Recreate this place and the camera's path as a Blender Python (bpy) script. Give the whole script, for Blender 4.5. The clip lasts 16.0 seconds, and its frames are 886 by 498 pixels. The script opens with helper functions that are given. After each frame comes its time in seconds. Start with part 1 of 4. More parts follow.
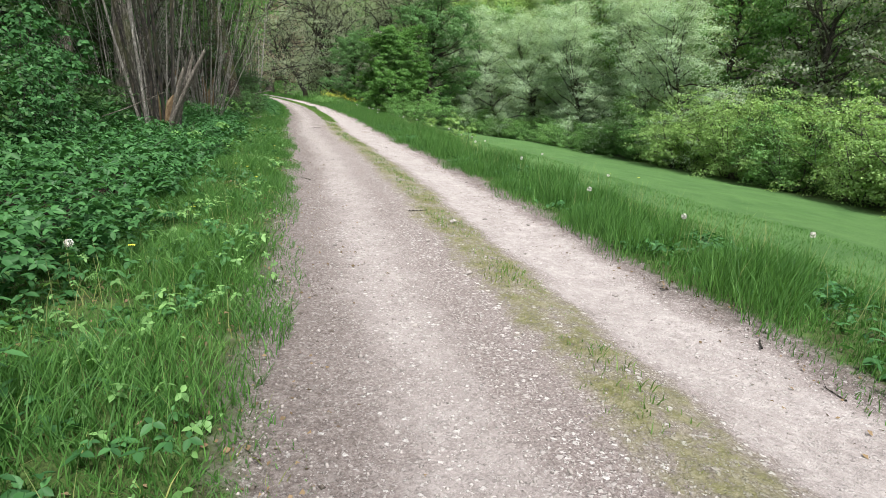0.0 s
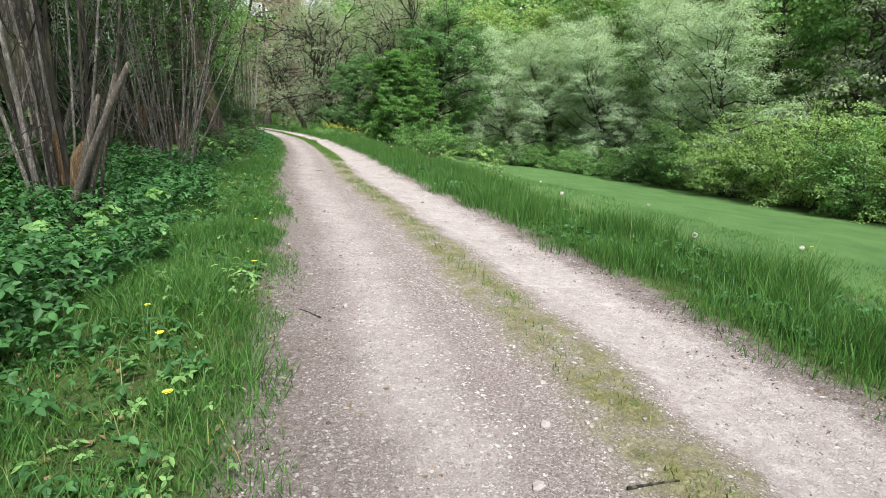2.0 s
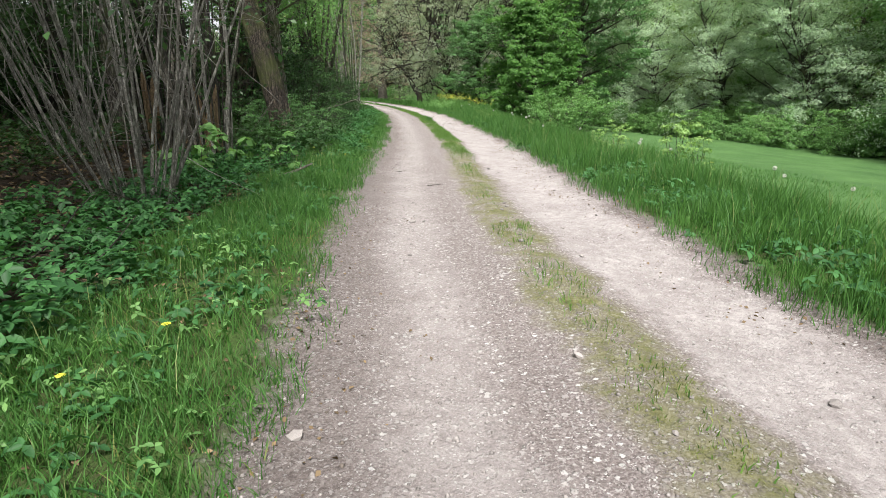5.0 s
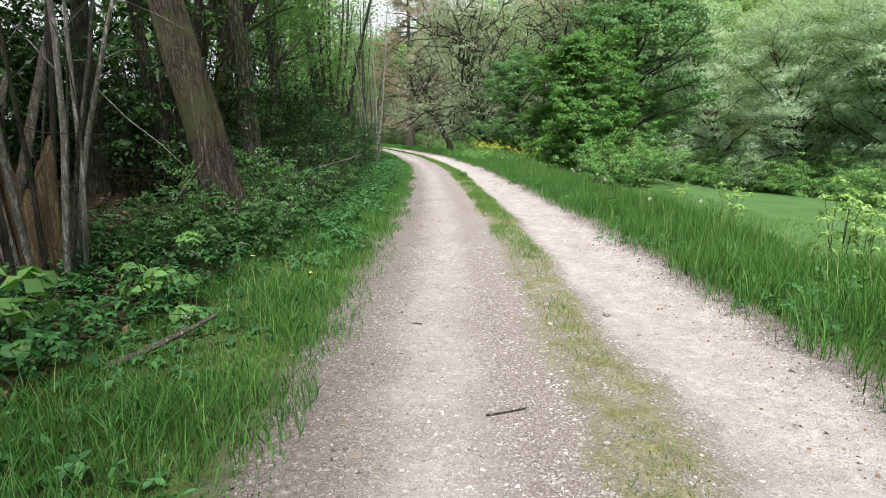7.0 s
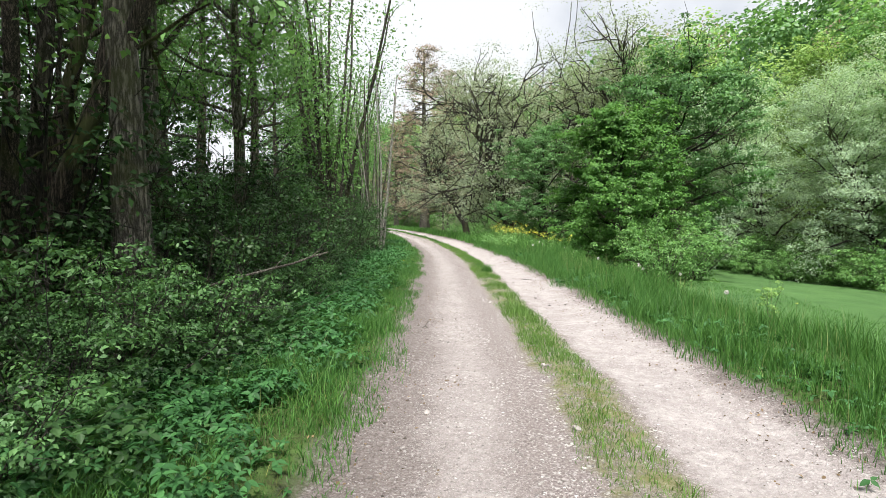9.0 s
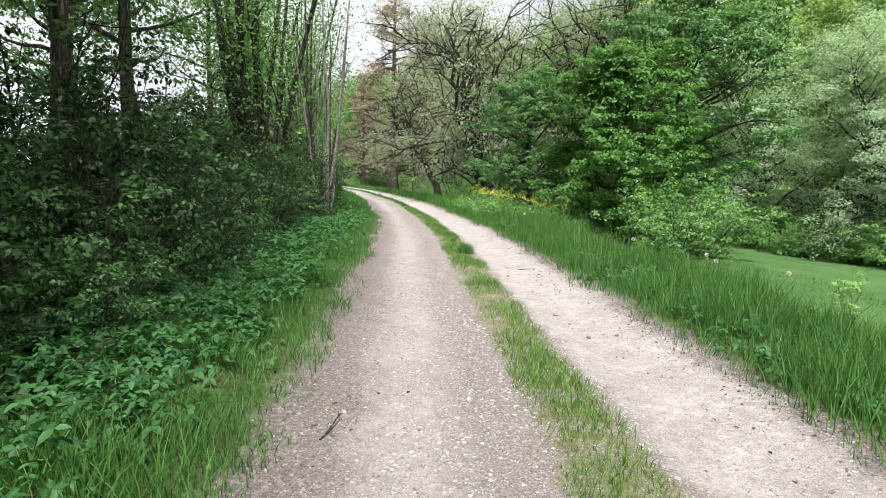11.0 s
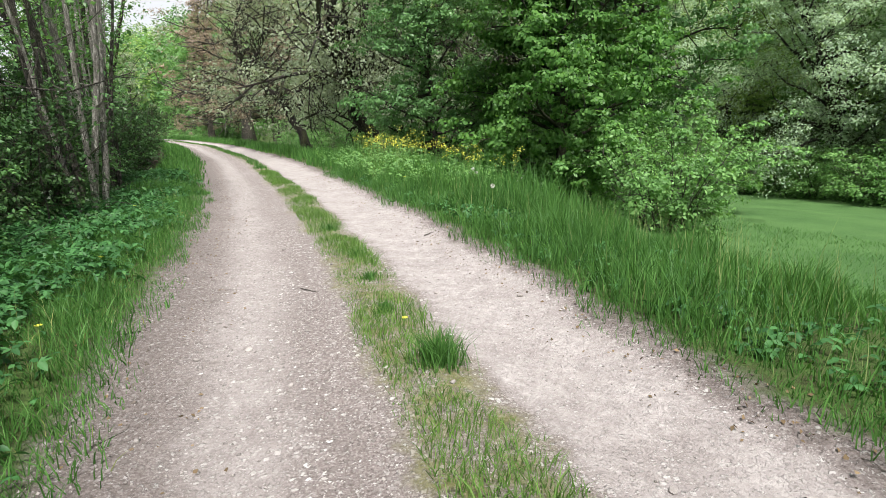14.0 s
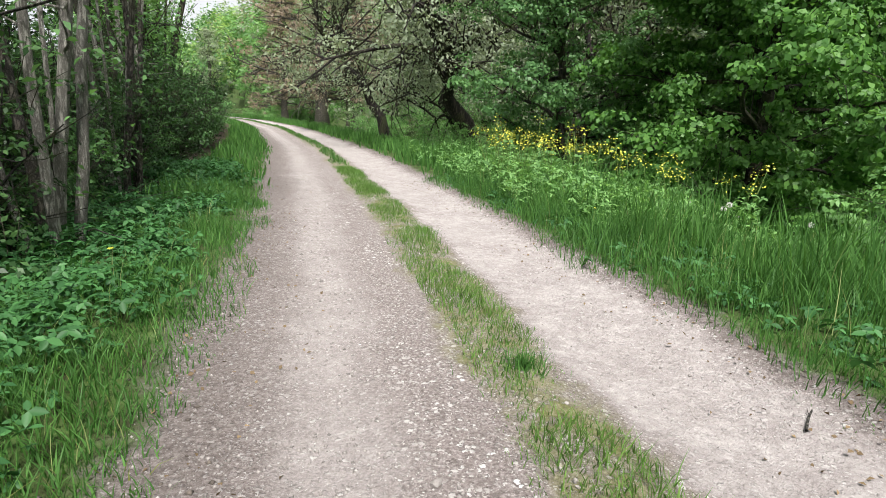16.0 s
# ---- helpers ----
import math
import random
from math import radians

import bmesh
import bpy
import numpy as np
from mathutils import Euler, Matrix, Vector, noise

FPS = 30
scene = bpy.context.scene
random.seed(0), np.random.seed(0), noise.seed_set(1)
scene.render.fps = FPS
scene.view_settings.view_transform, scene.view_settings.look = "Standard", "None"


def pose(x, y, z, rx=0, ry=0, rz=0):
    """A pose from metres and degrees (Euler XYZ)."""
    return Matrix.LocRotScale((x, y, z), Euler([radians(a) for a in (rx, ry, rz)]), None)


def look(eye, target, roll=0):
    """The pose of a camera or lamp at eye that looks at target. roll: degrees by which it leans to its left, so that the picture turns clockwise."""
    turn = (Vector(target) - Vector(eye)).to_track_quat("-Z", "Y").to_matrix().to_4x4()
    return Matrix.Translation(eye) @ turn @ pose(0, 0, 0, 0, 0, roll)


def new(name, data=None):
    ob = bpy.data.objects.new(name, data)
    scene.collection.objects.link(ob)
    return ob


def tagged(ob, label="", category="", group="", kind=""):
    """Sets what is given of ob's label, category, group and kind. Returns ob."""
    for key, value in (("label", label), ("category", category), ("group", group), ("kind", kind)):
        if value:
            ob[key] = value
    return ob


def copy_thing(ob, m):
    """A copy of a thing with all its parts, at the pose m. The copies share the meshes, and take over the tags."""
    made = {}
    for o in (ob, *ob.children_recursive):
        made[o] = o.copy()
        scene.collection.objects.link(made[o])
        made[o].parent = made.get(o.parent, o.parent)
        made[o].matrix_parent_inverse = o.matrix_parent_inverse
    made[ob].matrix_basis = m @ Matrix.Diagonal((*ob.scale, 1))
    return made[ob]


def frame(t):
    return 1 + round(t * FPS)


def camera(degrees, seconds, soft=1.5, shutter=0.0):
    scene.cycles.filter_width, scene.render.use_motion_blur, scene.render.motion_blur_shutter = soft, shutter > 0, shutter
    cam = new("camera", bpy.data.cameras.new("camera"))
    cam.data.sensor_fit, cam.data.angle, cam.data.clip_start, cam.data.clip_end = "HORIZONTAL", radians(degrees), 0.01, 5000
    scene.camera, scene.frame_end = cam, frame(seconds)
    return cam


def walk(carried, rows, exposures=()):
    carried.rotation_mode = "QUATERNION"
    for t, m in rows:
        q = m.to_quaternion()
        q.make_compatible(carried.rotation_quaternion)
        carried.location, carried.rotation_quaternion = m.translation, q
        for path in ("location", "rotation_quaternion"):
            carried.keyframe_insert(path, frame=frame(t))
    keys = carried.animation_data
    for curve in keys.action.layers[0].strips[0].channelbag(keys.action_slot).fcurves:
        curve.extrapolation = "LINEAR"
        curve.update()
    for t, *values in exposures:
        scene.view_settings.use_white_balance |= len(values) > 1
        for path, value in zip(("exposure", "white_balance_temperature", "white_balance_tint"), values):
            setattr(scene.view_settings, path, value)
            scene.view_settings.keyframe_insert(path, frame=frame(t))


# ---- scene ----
cam = camera(77.05, 16.0, soft=0.7)
# seconds, x, y, z, then the turns about x, y and z
ROWS = [
    (0.0, 0.000, 0.000, 1.319, 74.62, -3.94, 0.55),
    (0.5, -0.321, 1.213, 1.362, 78.18, -3.78, 1.13),
    (1.0, -0.609, 2.370, 1.375, 80.24, -2.83, 1.39),
    (1.5, -0.868, 3.419, 1.372, 78.91, -2.42, 1.08),
    (2.0, -1.120, 4.484, 1.346, 77.19, -2.14, 0.25),
    (2.5, -1.356, 5.618, 1.322, 76.04, -2.19, -0.94),
    (3.0, -1.604, 6.792, 1.299, 74.10, -3.14, 1.41),
    (3.5, -1.839, 8.006, 1.302, 74.66, -5.65, 8.66),
    (6.0, -3.306, 14.140, 1.281, 73.46, 2.39, 12.33),
    (6.5, -3.664, 15.378, 1.320, 74.89, 1.31, 13.56),
    (7.0, -3.992, 16.599, 1.384, 78.39, 0.46, 14.74),
    (7.5, -4.338, 17.754, 1.436, 83.04, 0.26, 15.72),
    (8.0, -4.614, 18.823, 1.434, 86.41, 0.06, 16.38),
    (8.5, -4.893, 19.796, 1.434, 86.79, 0.14, 16.36),
    (11.0, -6.205, 25.018, 1.331, 82.68, -1.21, 13.36),
    (11.5, -6.449, 26.079, 1.305, 81.18, -1.58, 11.12),
    (12.0, -6.701, 27.161, 1.299, 80.36, -0.97, 8.11),
    (12.5, -6.976, 28.290, 1.312, 79.82, 0.01, 4.70),
    (13.0, -7.276, 29.417, 1.301, 78.26, 1.57, 1.35),
    (13.5, -7.605, 30.537, 1.313, 77.04, 1.83, 0.11),
    (14.0, -7.966, 31.633, 1.331, 76.83, 1.70, -0.10),
    (14.5, -8.293, 32.685, 1.327, 76.96, 1.17, -0.07),
    (15.0, -8.661, 33.730, 1.325, 76.38, 0.94, 1.45),
    (15.5, -9.077, 34.791, 1.309, 76.05, -0.17, 3.91),
    (16.0, -9.522, 35.805, 1.278, 75.98, -1.26, 6.77),
]
EXPOSURES = [(0.0, 0.69, 6400, 10), (3.5, 0.73, 6400, 10), (6.0, 0.77, 6400, 10), (8.5, 0.87, 6400, 10), (11.0, 0.88, 6400, 10), (13.0, 0.79, 6400, 10), (16.0, 0.77, 6400, 10)]
walk(cam, [(t, pose(x, y, z, a, b, c)) for t, x, y, z, a, b, c in ROWS], EXPOSURES)

# ---------------------------------------------------------------- light
SUN_EL, SUN_AZ = 60.0, 162.0   # degrees up; degrees clockwise from +y
world = bpy.data.worlds.new("sky")
scene.world = world
world.use_nodes = True
wn, wl = world.node_tree.nodes, world.node_tree.links
wn.clear()
w_out = wn.new("ShaderNodeOutputWorld")
w_bg = wn.new("ShaderNodeBackground")
w_sky = wn.new("ShaderNodeTexSky")
w_sky.sky_type, w_sky.sun_disc = "NISHITA", False
w_sky.sun_elevation, w_sky.sun_rotation = radians(SUN_EL), radians(SUN_AZ)
w_sky.air_density, w_sky.dust_density = 1.0, 2.0
w_map = wn.new("ShaderNodeTexCoord")
w_cloud = wn.new("ShaderNodeTexNoise")
w_cloud.inputs["Scale"].default_value = 2.6
w_cloud.inputs["Detail"].default_value = 6.0
w_ramp = wn.new("ShaderNodeMapRange")
for key, val in (("From Min", 0.34), ("From Max", 0.5), ("To Min", 0.6), ("To Max", 1.0)):
    w_ramp.inputs[key].default_value = val
w_mix = wn.new("ShaderNodeMix")
w_mix.data_type = "RGBA"
w_mix.inputs["B"].default_value = (11.0, 11.2, 11.6, 1)
wl.new(w_map.outputs["Generated"], w_cloud.inputs["Vector"])
wl.new(w_cloud.outputs["Fac"], w_ramp.inputs["Value"])
wl.new(w_ramp.outputs["Result"], w_mix.inputs["Factor"])
wl.new(w_sky.outputs["Color"], w_mix.inputs["A"])
wl.new(w_mix.outputs["Result"], w_bg.inputs["Color"])
w_bg.inputs["Strength"].default_value = 0.05
wl.new(w_bg.outputs["Background"], w_out.inputs["Surface"])

sun = new("sun", bpy.data.lights.new("sun", "SUN"))
sun.data.energy, sun.data.angle, sun.data.color = 5.0, radians(13), (1.0, 0.96, 0.90)
_az, _el = radians(SUN_AZ), radians(SUN_EL)
sun.matrix_world = look((0, 0, 40), Vector((0, 0, 40)) - Vector((math.sin(_az) * math.cos(_el), math.cos(_az) * math.cos(_el), math.sin(_el))))


# ---------------------------------------------------------------- materials
def mat(name):
    m = bpy.data.materials.new(name)
    m.use_nodes = True
    nt = m.node_tree
    return m, nt.nodes, nt.links, nt.nodes["Principled BSDF"]


def ramp(nodes, stops):
    r = nodes.new("ShaderNodeValToRGB")
    e = r.color_ramp.elements
    while len(e) < len(stops):
        e.new(0.5)
    for el, (p, c) in zip(e, stops):
        el.position, el.color = p, (*c, 1)
    return r


def noise_tex(nodes, links, vec, scale, detail=4.0, rough=0.6):
    n = nodes.new("ShaderNodeTexNoise")
    n.inputs["Scale"].default_value, n.inputs["Detail"].default_value, n.inputs["Roughness"].default_value = scale, detail, rough
    if vec is not None:
        links.new(vec, n.inputs["Vector"])
    return n


def mix_col(nodes, links, fac, a, b, blend="MIX"):
    x = nodes.new("ShaderNodeMix")
    x.data_type, x.blend_type = "RGBA", blend
    for sock, v in (("Factor", fac), ("A", a), ("B", b)):
        if isinstance(v, (int, float)):
            x.inputs[sock].default_value = v
        elif isinstance(v, tuple):
            x.inputs[sock].default_value = (*v, 1)
        else:
            links.new(v, x.inputs[sock])
    return x.outputs["Result"]


def leaf_mat(name, dark, light, trans=0.35, rough=0.45, patch=0.35):
    """Thin leaf: colour differs from leaf to leaf and, softly, from bough to bough."""
    m, n, l, p = mat(name)
    geo = n.new("ShaderNodeNewGeometry")
    r = ramp(n, [(0.0, tuple(a * 0.75 + b * 0.25 for a, b in zip(dark, light))), (0.55, tuple((a + b) / 2 for a, b in zip(dark, light))), (1.0, light)])
    l.new(geo.outputs["Random Per Island"], r.inputs["Fac"])
    tc = n.new("ShaderNodeTexCoord")
    nz = noise_tex(n, l, tc.outputs["Object"], patch, 3)
    warm = mix_col(n, l, nz.outputs["Fac"], (0.8, 0.88, 0.92), (1.14, 1.12, 0.95))
    col = mix_col(n, l, 1.0, r.outputs["Color"], warm, "MULTIPLY")
    l.new(col, p.inputs["Base Color"])
    p.inputs["Roughness"].default_value = rough
    p.inputs["Specular IOR Level"].default_value = 0.22
    t = n.new("ShaderNodeBsdfTranslucent")
    tcol = mix_col(n, l, 1.0, col, (1.12, 1.15, 0.7), "MULTIPLY")
    l.new(tcol, t.inputs["Color"])
    ms = n.new("ShaderNodeMixShader")
    ms.inputs[0].default_value = trans
    l.new(p.outputs[0], ms.inputs[1])
    l.new(t.outputs[0], ms.inputs[2])
    l.new(ms.outputs[0], n["Material Output"].inputs["Surface"])
    return m


def bark_mat(name, dark, light, scale=9.0, moss=0.0, stretch=0.18):
    m, n, l, p = mat(name)
    tc = n.new("ShaderNodeTexCoord")
    mp = n.new("ShaderNodeMapping")
    mp.inputs["Scale"].default_value = (1, 1, stretch)
    l.new(tc.outputs["Object"], mp.inputs["Vector"])
    v = n.new("ShaderNodeTexVoronoi")
    v.feature = "DISTANCE_TO_EDGE"
    v.inputs["Scale"].default_value = scale * 1.8
    nz = noise_tex(n, l, mp.outputs["Vector"], scale * 3.0, 8, 0.75)
    warp = mix_col(n, l, 0.09, mp.outputs["Vector"], nz.outputs["Color"])
    l.new(warp, v.inputs["Vector"])
    crack = n.new("ShaderNodeMapRange")
    crack.inputs["From Max"].default_value = 0.3
    l.new(v.outputs["Distance"], crack.inputs["Value"])
    h = n.new("ShaderNodeMath")
    h.operation = "MULTIPLY"
    l.new(nz.outputs["Fac"], h.inputs[0])
    l.new(crack.outputs["Result"], h.inputs[1])
    r = ramp(n, [(0.08, dark), (0.62, light)])
    l.new(h.outputs[0], r.inputs["Fac"])
    big = noise_tex(n, l, tc.outputs["Object"], 1.3, 4)
    mr = ramp(n, [(0.47, (0, 0, 0)), (0.6, (moss, moss, moss))])
    l.new(big.outputs["Fac"], mr.inputs["Fac"])
    col = mix_col(n, l, mr.outputs["Color"], r.outputs["Color"], (0.11, 0.13, 0.035))
    l.new(col, p.inputs["Base Color"])
    p.inputs["Roughness"].default_value = 0.9
    b = n.new("ShaderNodeBump")
    b.inputs["Strength"].default_value, b.inputs["Distance"].default_value = 1.0, 0.04
    l.new(h.outputs[0], b.inputs["Height"])
    l.new(b.outputs["Normal"], p.inputs["Normal"])
    return m


def plain_mat(name, dark, light, scale=30.0, rough=0.85):
    m, n, l, p = mat(name)
    tc = n.new("ShaderNodeTexCoord")
    oi = n.new("ShaderNodeObjectInfo")
    geo = n.new("ShaderNodeNewGeometry")
    nz = noise_tex(n, l, tc.outputs["Object"], scale, 6, 0.7)
    r = ramp(n, [(0.3, dark), (0.7, light)])
    l.new(nz.outputs["Fac"], r.inputs["Fac"])
    rr = ramp(n, [(0.0, (0.6, 0.58, 0.57)), (1.0, (1.25, 1.22, 1.2))])
    add = n.new("ShaderNodeMath")
    add.operation = "ADD"
    l.new(oi.outputs["Random"], add.inputs[0])
    l.new(geo.outputs["Random Per Island"], add.inputs[1])
    fr = n.new("ShaderNodeMath")
    fr.operation = "FRACT"
    l.new(add.outputs[0], fr.inputs[0])
    l.new(fr.outputs[0], rr.inputs["Fac"])
    l.new(mix_col(n, l, 1.0, r.outputs["Color"], rr.outputs["Color"], "MULTIPLY"), p.inputs["Base Color"])
    p.inputs["Roughness"].default_value = rough
    return m


def ground_mat():
    """One sheet: gravel wheel tracks, mossy centre strip, turf, leaf litter, told apart by the distance from the lane's middle (uv x)."""
    m, n, l, p = mat("gravel_lane_and_turf")
    uv = n.new("ShaderNodeUVMap")
    uv.uv_map = "lane"
    sp = n.new("ShaderNodeSeparateXYZ")
    l.new(uv.outputs["UV"], sp.inputs[0])
    tc = n.new("ShaderNodeTexCoord")
    ob = tc.outputs["Object"]
    wob = noise_tex(n, l, ob, 1.1, 5, 0.65)
    wob2 = noise_tex(n, l, ob, 7.0, 4, 0.7)

    def math_node(op, a, b):
        x = n.new("ShaderNodeMath")
        x.operation = op
        for i, s in enumerate((a, b)):
            if isinstance(s, (int, float)):
                x.inputs[i].default_value = s
            else:
                l.new(s, x.inputs[i])
        return x.outputs[0]

    d = math_node("SUBTRACT", wob.outputs["Fac"], 0.5)
    d2 = math_node("SUBTRACT", wob2.outputs["Fac"], 0.5)
    u = math_node("ADD", sp.outputs["X"], math_node("ADD", math_node("MULTIPLY", d, 0.55), math_node("MULTIPLY", d2, 0.35)))

    def step(a, b):
        x = n.new("ShaderNodeMapRange")
        x.interpolation_type = "SMOOTHSTEP"
        x.inputs["From Min"].default_value, x.inputs["From Max"].default_value = a, b
        l.new(u, x.inputs["Value"])
        return x.outputs["Result"]

    # gravel: chips of two sizes bedded in fine dirt
    warp = noise_tex(n, l, ob, 55.0, 3, 0.6)
    bent = mix_col(n, l, 0.035, ob, warp.outputs["Color"])

    def chips(scale, share, lightest):
        v = n.new("ShaderNodeTexVoronoi")
        v.inputs["Scale"].default_value = scale
        l.new(bent, v.inputs["Vector"])
        sep = n.new("ShaderNodeSeparateColor")
        l.new(v.outputs["Color"], sep.inputs[0])
        size = math_node("ADD", math_node("MULTIPLY", sep.outputs[0], 0.24), 0.3)
        body = n.new("ShaderNodeMapRange")
        body.interpolation_type = "SMOOTHSTEP"
        body.inputs["From Min"].default_value, body.inputs["From Max"].default_value = 0.0, 0.12
        l.new(math_node("SUBTRACT", size, v.outputs["Distance"]), body.inputs["Value"])
        there = math_node("MULTIPLY", body.outputs["Result"], math_node("LESS_THAN", sep.outputs[1], share))
        tone = ramp(n, [(0.0, (0.18, 0.153, 0.146)), (0.35, (0.33, 0.295, 0.285)), (0.75, (0.52, 0.482, 0.47)), (1.0, lightest)])
        l.new(sep.outputs[2], tone.inputs["Fac"])
        return there, tone.outputs["Color"], math_node("MULTIPLY", there, math_node("ADD", sep.outputs[2], 0.5))

    fine = noise_tex(n, l, ob, 220.0, 3, 0.7)
    grit = noise_tex(n, l, ob, 70.0, 8, 0.8)
    patch = noise_tex(n, l, ob, 2.3, 5, 0.65)
    g2 = ramp(n, [(0.34, (0.062, 0.05, 0.047)), (0.5, (0.225, 0.19, 0.182)), (0.66, (0.46, 0.415, 0.405))])
    l.new(grit.outputs["Fac"], g2.inputs["Fac"])
    big_m, big_c, big_h = chips(34.0, 0.5, (0.72, 0.70, 0.69))
    sml_m, sml_c, sml_h = chips(78.0, 0.8, (0.66, 0.64, 0.63))
    gravel = mix_col(n, l, sml_m, g2.outputs["Color"], sml_c)
    gravel = mix_col(n, l, big_m, gravel, big_c)
    dust = ramp(n, [(0.3, (0.26, 0.229, 0.223)), (0.5, (0.42, 0.382, 0.374)), (0.68, (0.60, 0.56, 0.55))])
    l.new(noise_tex(n, l, ob, 13.0, 10, 0.85).outputs["Fac"], dust.inputs["Fac"])
    # worn, dusty wheel tracks
    def band(a, b, c, e):
        return math_node("MULTIPLY", step(a, b), math_node("SUBTRACT", 1.0, step(c, e)))
    track_r = band(0.25, 0.45, 0.95, 1.25)
    track_l = math_node("MULTIPLY", band(-1.4, -1.05, -0.9, -0.55), 0.7)
    worn = math_node("MAXIMUM", track_r, track_l)
    thin = n.new("ShaderNodeMapRange")
    thin.inputs["From Min"].default_value, thin.inputs["From Max"].default_value = 0.36, 0.62
    thin.inputs["To Min"].default_value, thin.inputs["To Max"].default_value = 0.5, 1.0
    l.new(patch.outputs["Fac"], thin.inputs["Value"])
    col = mix_col(n, l, math_node("MULTIPLY", math_node("MULTIPLY", worn, thin.outputs["Result"]), math_node("SUBTRACT", 1.0, math_node("MULTIPLY", sml_m, 0.4))), gravel, dust.outputs["Color"])
    # damp dark margins
    edge_l = math_node("SUBTRACT", 1.0, step(-1.75, -0.95))
    edge_r = step(1.08, 1.3)
    soil = ramp(n, [(0.35, (0.04, 0.031, 0.027)), (0.5, (0.105, 0.086, 0.078)), (0.68, (0.30, 0.27, 0.258))])
    l.new(noise_tex(n, l, ob, 26.0, 8, 0.75).outputs["Fac"], soil.inputs["Fac"])
    col = mix_col(n, l, math_node("MULTIPLY", math_node("MAXIMUM", edge_l, edge_r), 0.6), col, soil.outputs["Color"])
    # mossy strip
    moss = ramp(n, [(0.34, (0.055, 0.06, 0.02)), (0.5, (0.15, 0.155, 0.045)), (0.66, (0.30, 0.28, 0.19))])
    l.new(noise_tex(n, l, ob, 18.0, 8, 0.75).outputs["Fac"], moss.inputs["Fac"])
    holes = n.new("ShaderNodeMapRange")
    holes.inputs["From Min"].default_value, holes.inputs["From Max"].default_value = 0.40, 0.58
    holes.inputs["To Min"].default_value, holes.inputs["To Max"].default_value = 0.2, 0.9
    l.new(noise_tex(n, l, ob, 4.5, 7, 0.75).outputs["Fac"], holes.inputs["Value"])
    strip = math_node("MULTIPLY", band(-0.36, -0.12, 0.12, 0.36), holes.outputs["Result"])
    col = mix_col(n, l, strip, col, moss.outputs["Color"])
    # turf and litter
    turf = ramp(n, [(0.35, (0.05, 0.05, 0.022)), (0.52, (0.06, 0.10, 0.026)), (0.72, (0.10, 0.17, 0.045))])
    l.new(noise_tex(n, l, ob, 5.0, 9, 0.75).outputs["Fac"], turf.inputs["Fac"])
    mead = ramp(n, [(0.3, (0.05, 0.115, 0.034)), (0.7, (0.095, 0.19, 0.058))])
    l.new(noise_tex(n, l, ob, 0.6, 8, 0.7).outputs["Fac"], mead.inputs["Fac"])
    lit = ramp(n, [(0.3, (0.02, 0.015, 0.011)), (0.55, (0.045, 0.032, 0.023)), (0.8, (0.12, 0.09, 0.068))])
    l.new(noise_tex(n, l, ob, 16.0, 8, 0.75).outputs["Fac"], lit.inputs["Fac"])
    wood = ramp(n, [(0.3, (0.02, 0.03, 0.012)), (0.7, (0.07, 0.11, 0.03))])
    l.new(noise_tex(n, l, ob, 1.2, 8, 0.7).outputs["Fac"], wood.inputs["Fac"])
    out_l = math_node("SUBTRACT", 1.0, step(-2.0, -1.72))
    out_r = step(1.3, 1.5)
    col = mix_col(n, l, math_node("MAXIMUM", out_l, out_r), col, turf.outputs["Color"])
    col = mix_col(n, l, step(3.6, 5.0), col, mead.outputs["Color"])
    col = mix_col(n, l, math_node("SUBTRACT", 1.0, step(-3.6, -3.0)), col, lit.outputs["Color"])
    col = mix_col(n, l, math_node("SUBTRACT", 1.0, step(-24.0, -19.0)), col, mead.outputs["Color"])
    col = mix_col(n, l, step(21.0, 24.0), col, wood.outputs["Color"])
    l.new(col, p.inputs["Base Color"])
    p.inputs["Roughness"].default_value = 0.95
    p.inputs["Specular IOR Level"].default_value = 0.2
    hgt = math_node("ADD", math_node("ADD", math_node("MULTIPLY", big_h, 0.8), math_node("MULTIPLY", sml_h, 0.5)), math_node("ADD", grit.outputs["Fac"], math_node("MULTIPLY", fine.outputs["Fac"], 0.4)))
    b = n.new("ShaderNodeBump")
    b.inputs["Strength"].default_value, b.inputs["Distance"].default_value = 0.9, 0.014
    l.new(hgt, b.inputs["Height"])
    l.new(b.outputs["Normal"], p.inputs["Normal"])
    return m


M_GROUND = ground_mat()
M_GRASS = leaf_mat("grass_blades", (0.026, 0.088, 0.020), (0.128, 0.275, 0.072), 0.38, 0.5, 0.8)
M_GRASS_DRY = leaf_mat("short_yellowish_grass", (0.09, 0.125, 0.035), (0.27, 0.28, 0.10), 0.3, 0.6, 1.5)
M_STRIP = leaf_mat("trodden_strip_grass", (0.042, 0.11, 0.022), (0.185, 0.315, 0.08), 0.35, 0.55, 1.5)
M_MEADOW = leaf_mat("meadow_grass", (0.055, 0.15, 0.042), (0.14, 0.27, 0.09), 0.4, 0.6, 0.6)
M_NETTLE = leaf_mat("undergrowth_leaves", (0.013, 0.055, 0.018), (0.08, 0.21, 0.07), 0.3, 0.5, 0.9)
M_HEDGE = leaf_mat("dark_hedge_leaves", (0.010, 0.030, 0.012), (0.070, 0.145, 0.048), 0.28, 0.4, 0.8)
M_FRESH = leaf_mat("fresh_green_leaves", (0.065, 0.155, 0.048), (0.255, 0.455, 0.165), 0.42, 0.45, 0.45)
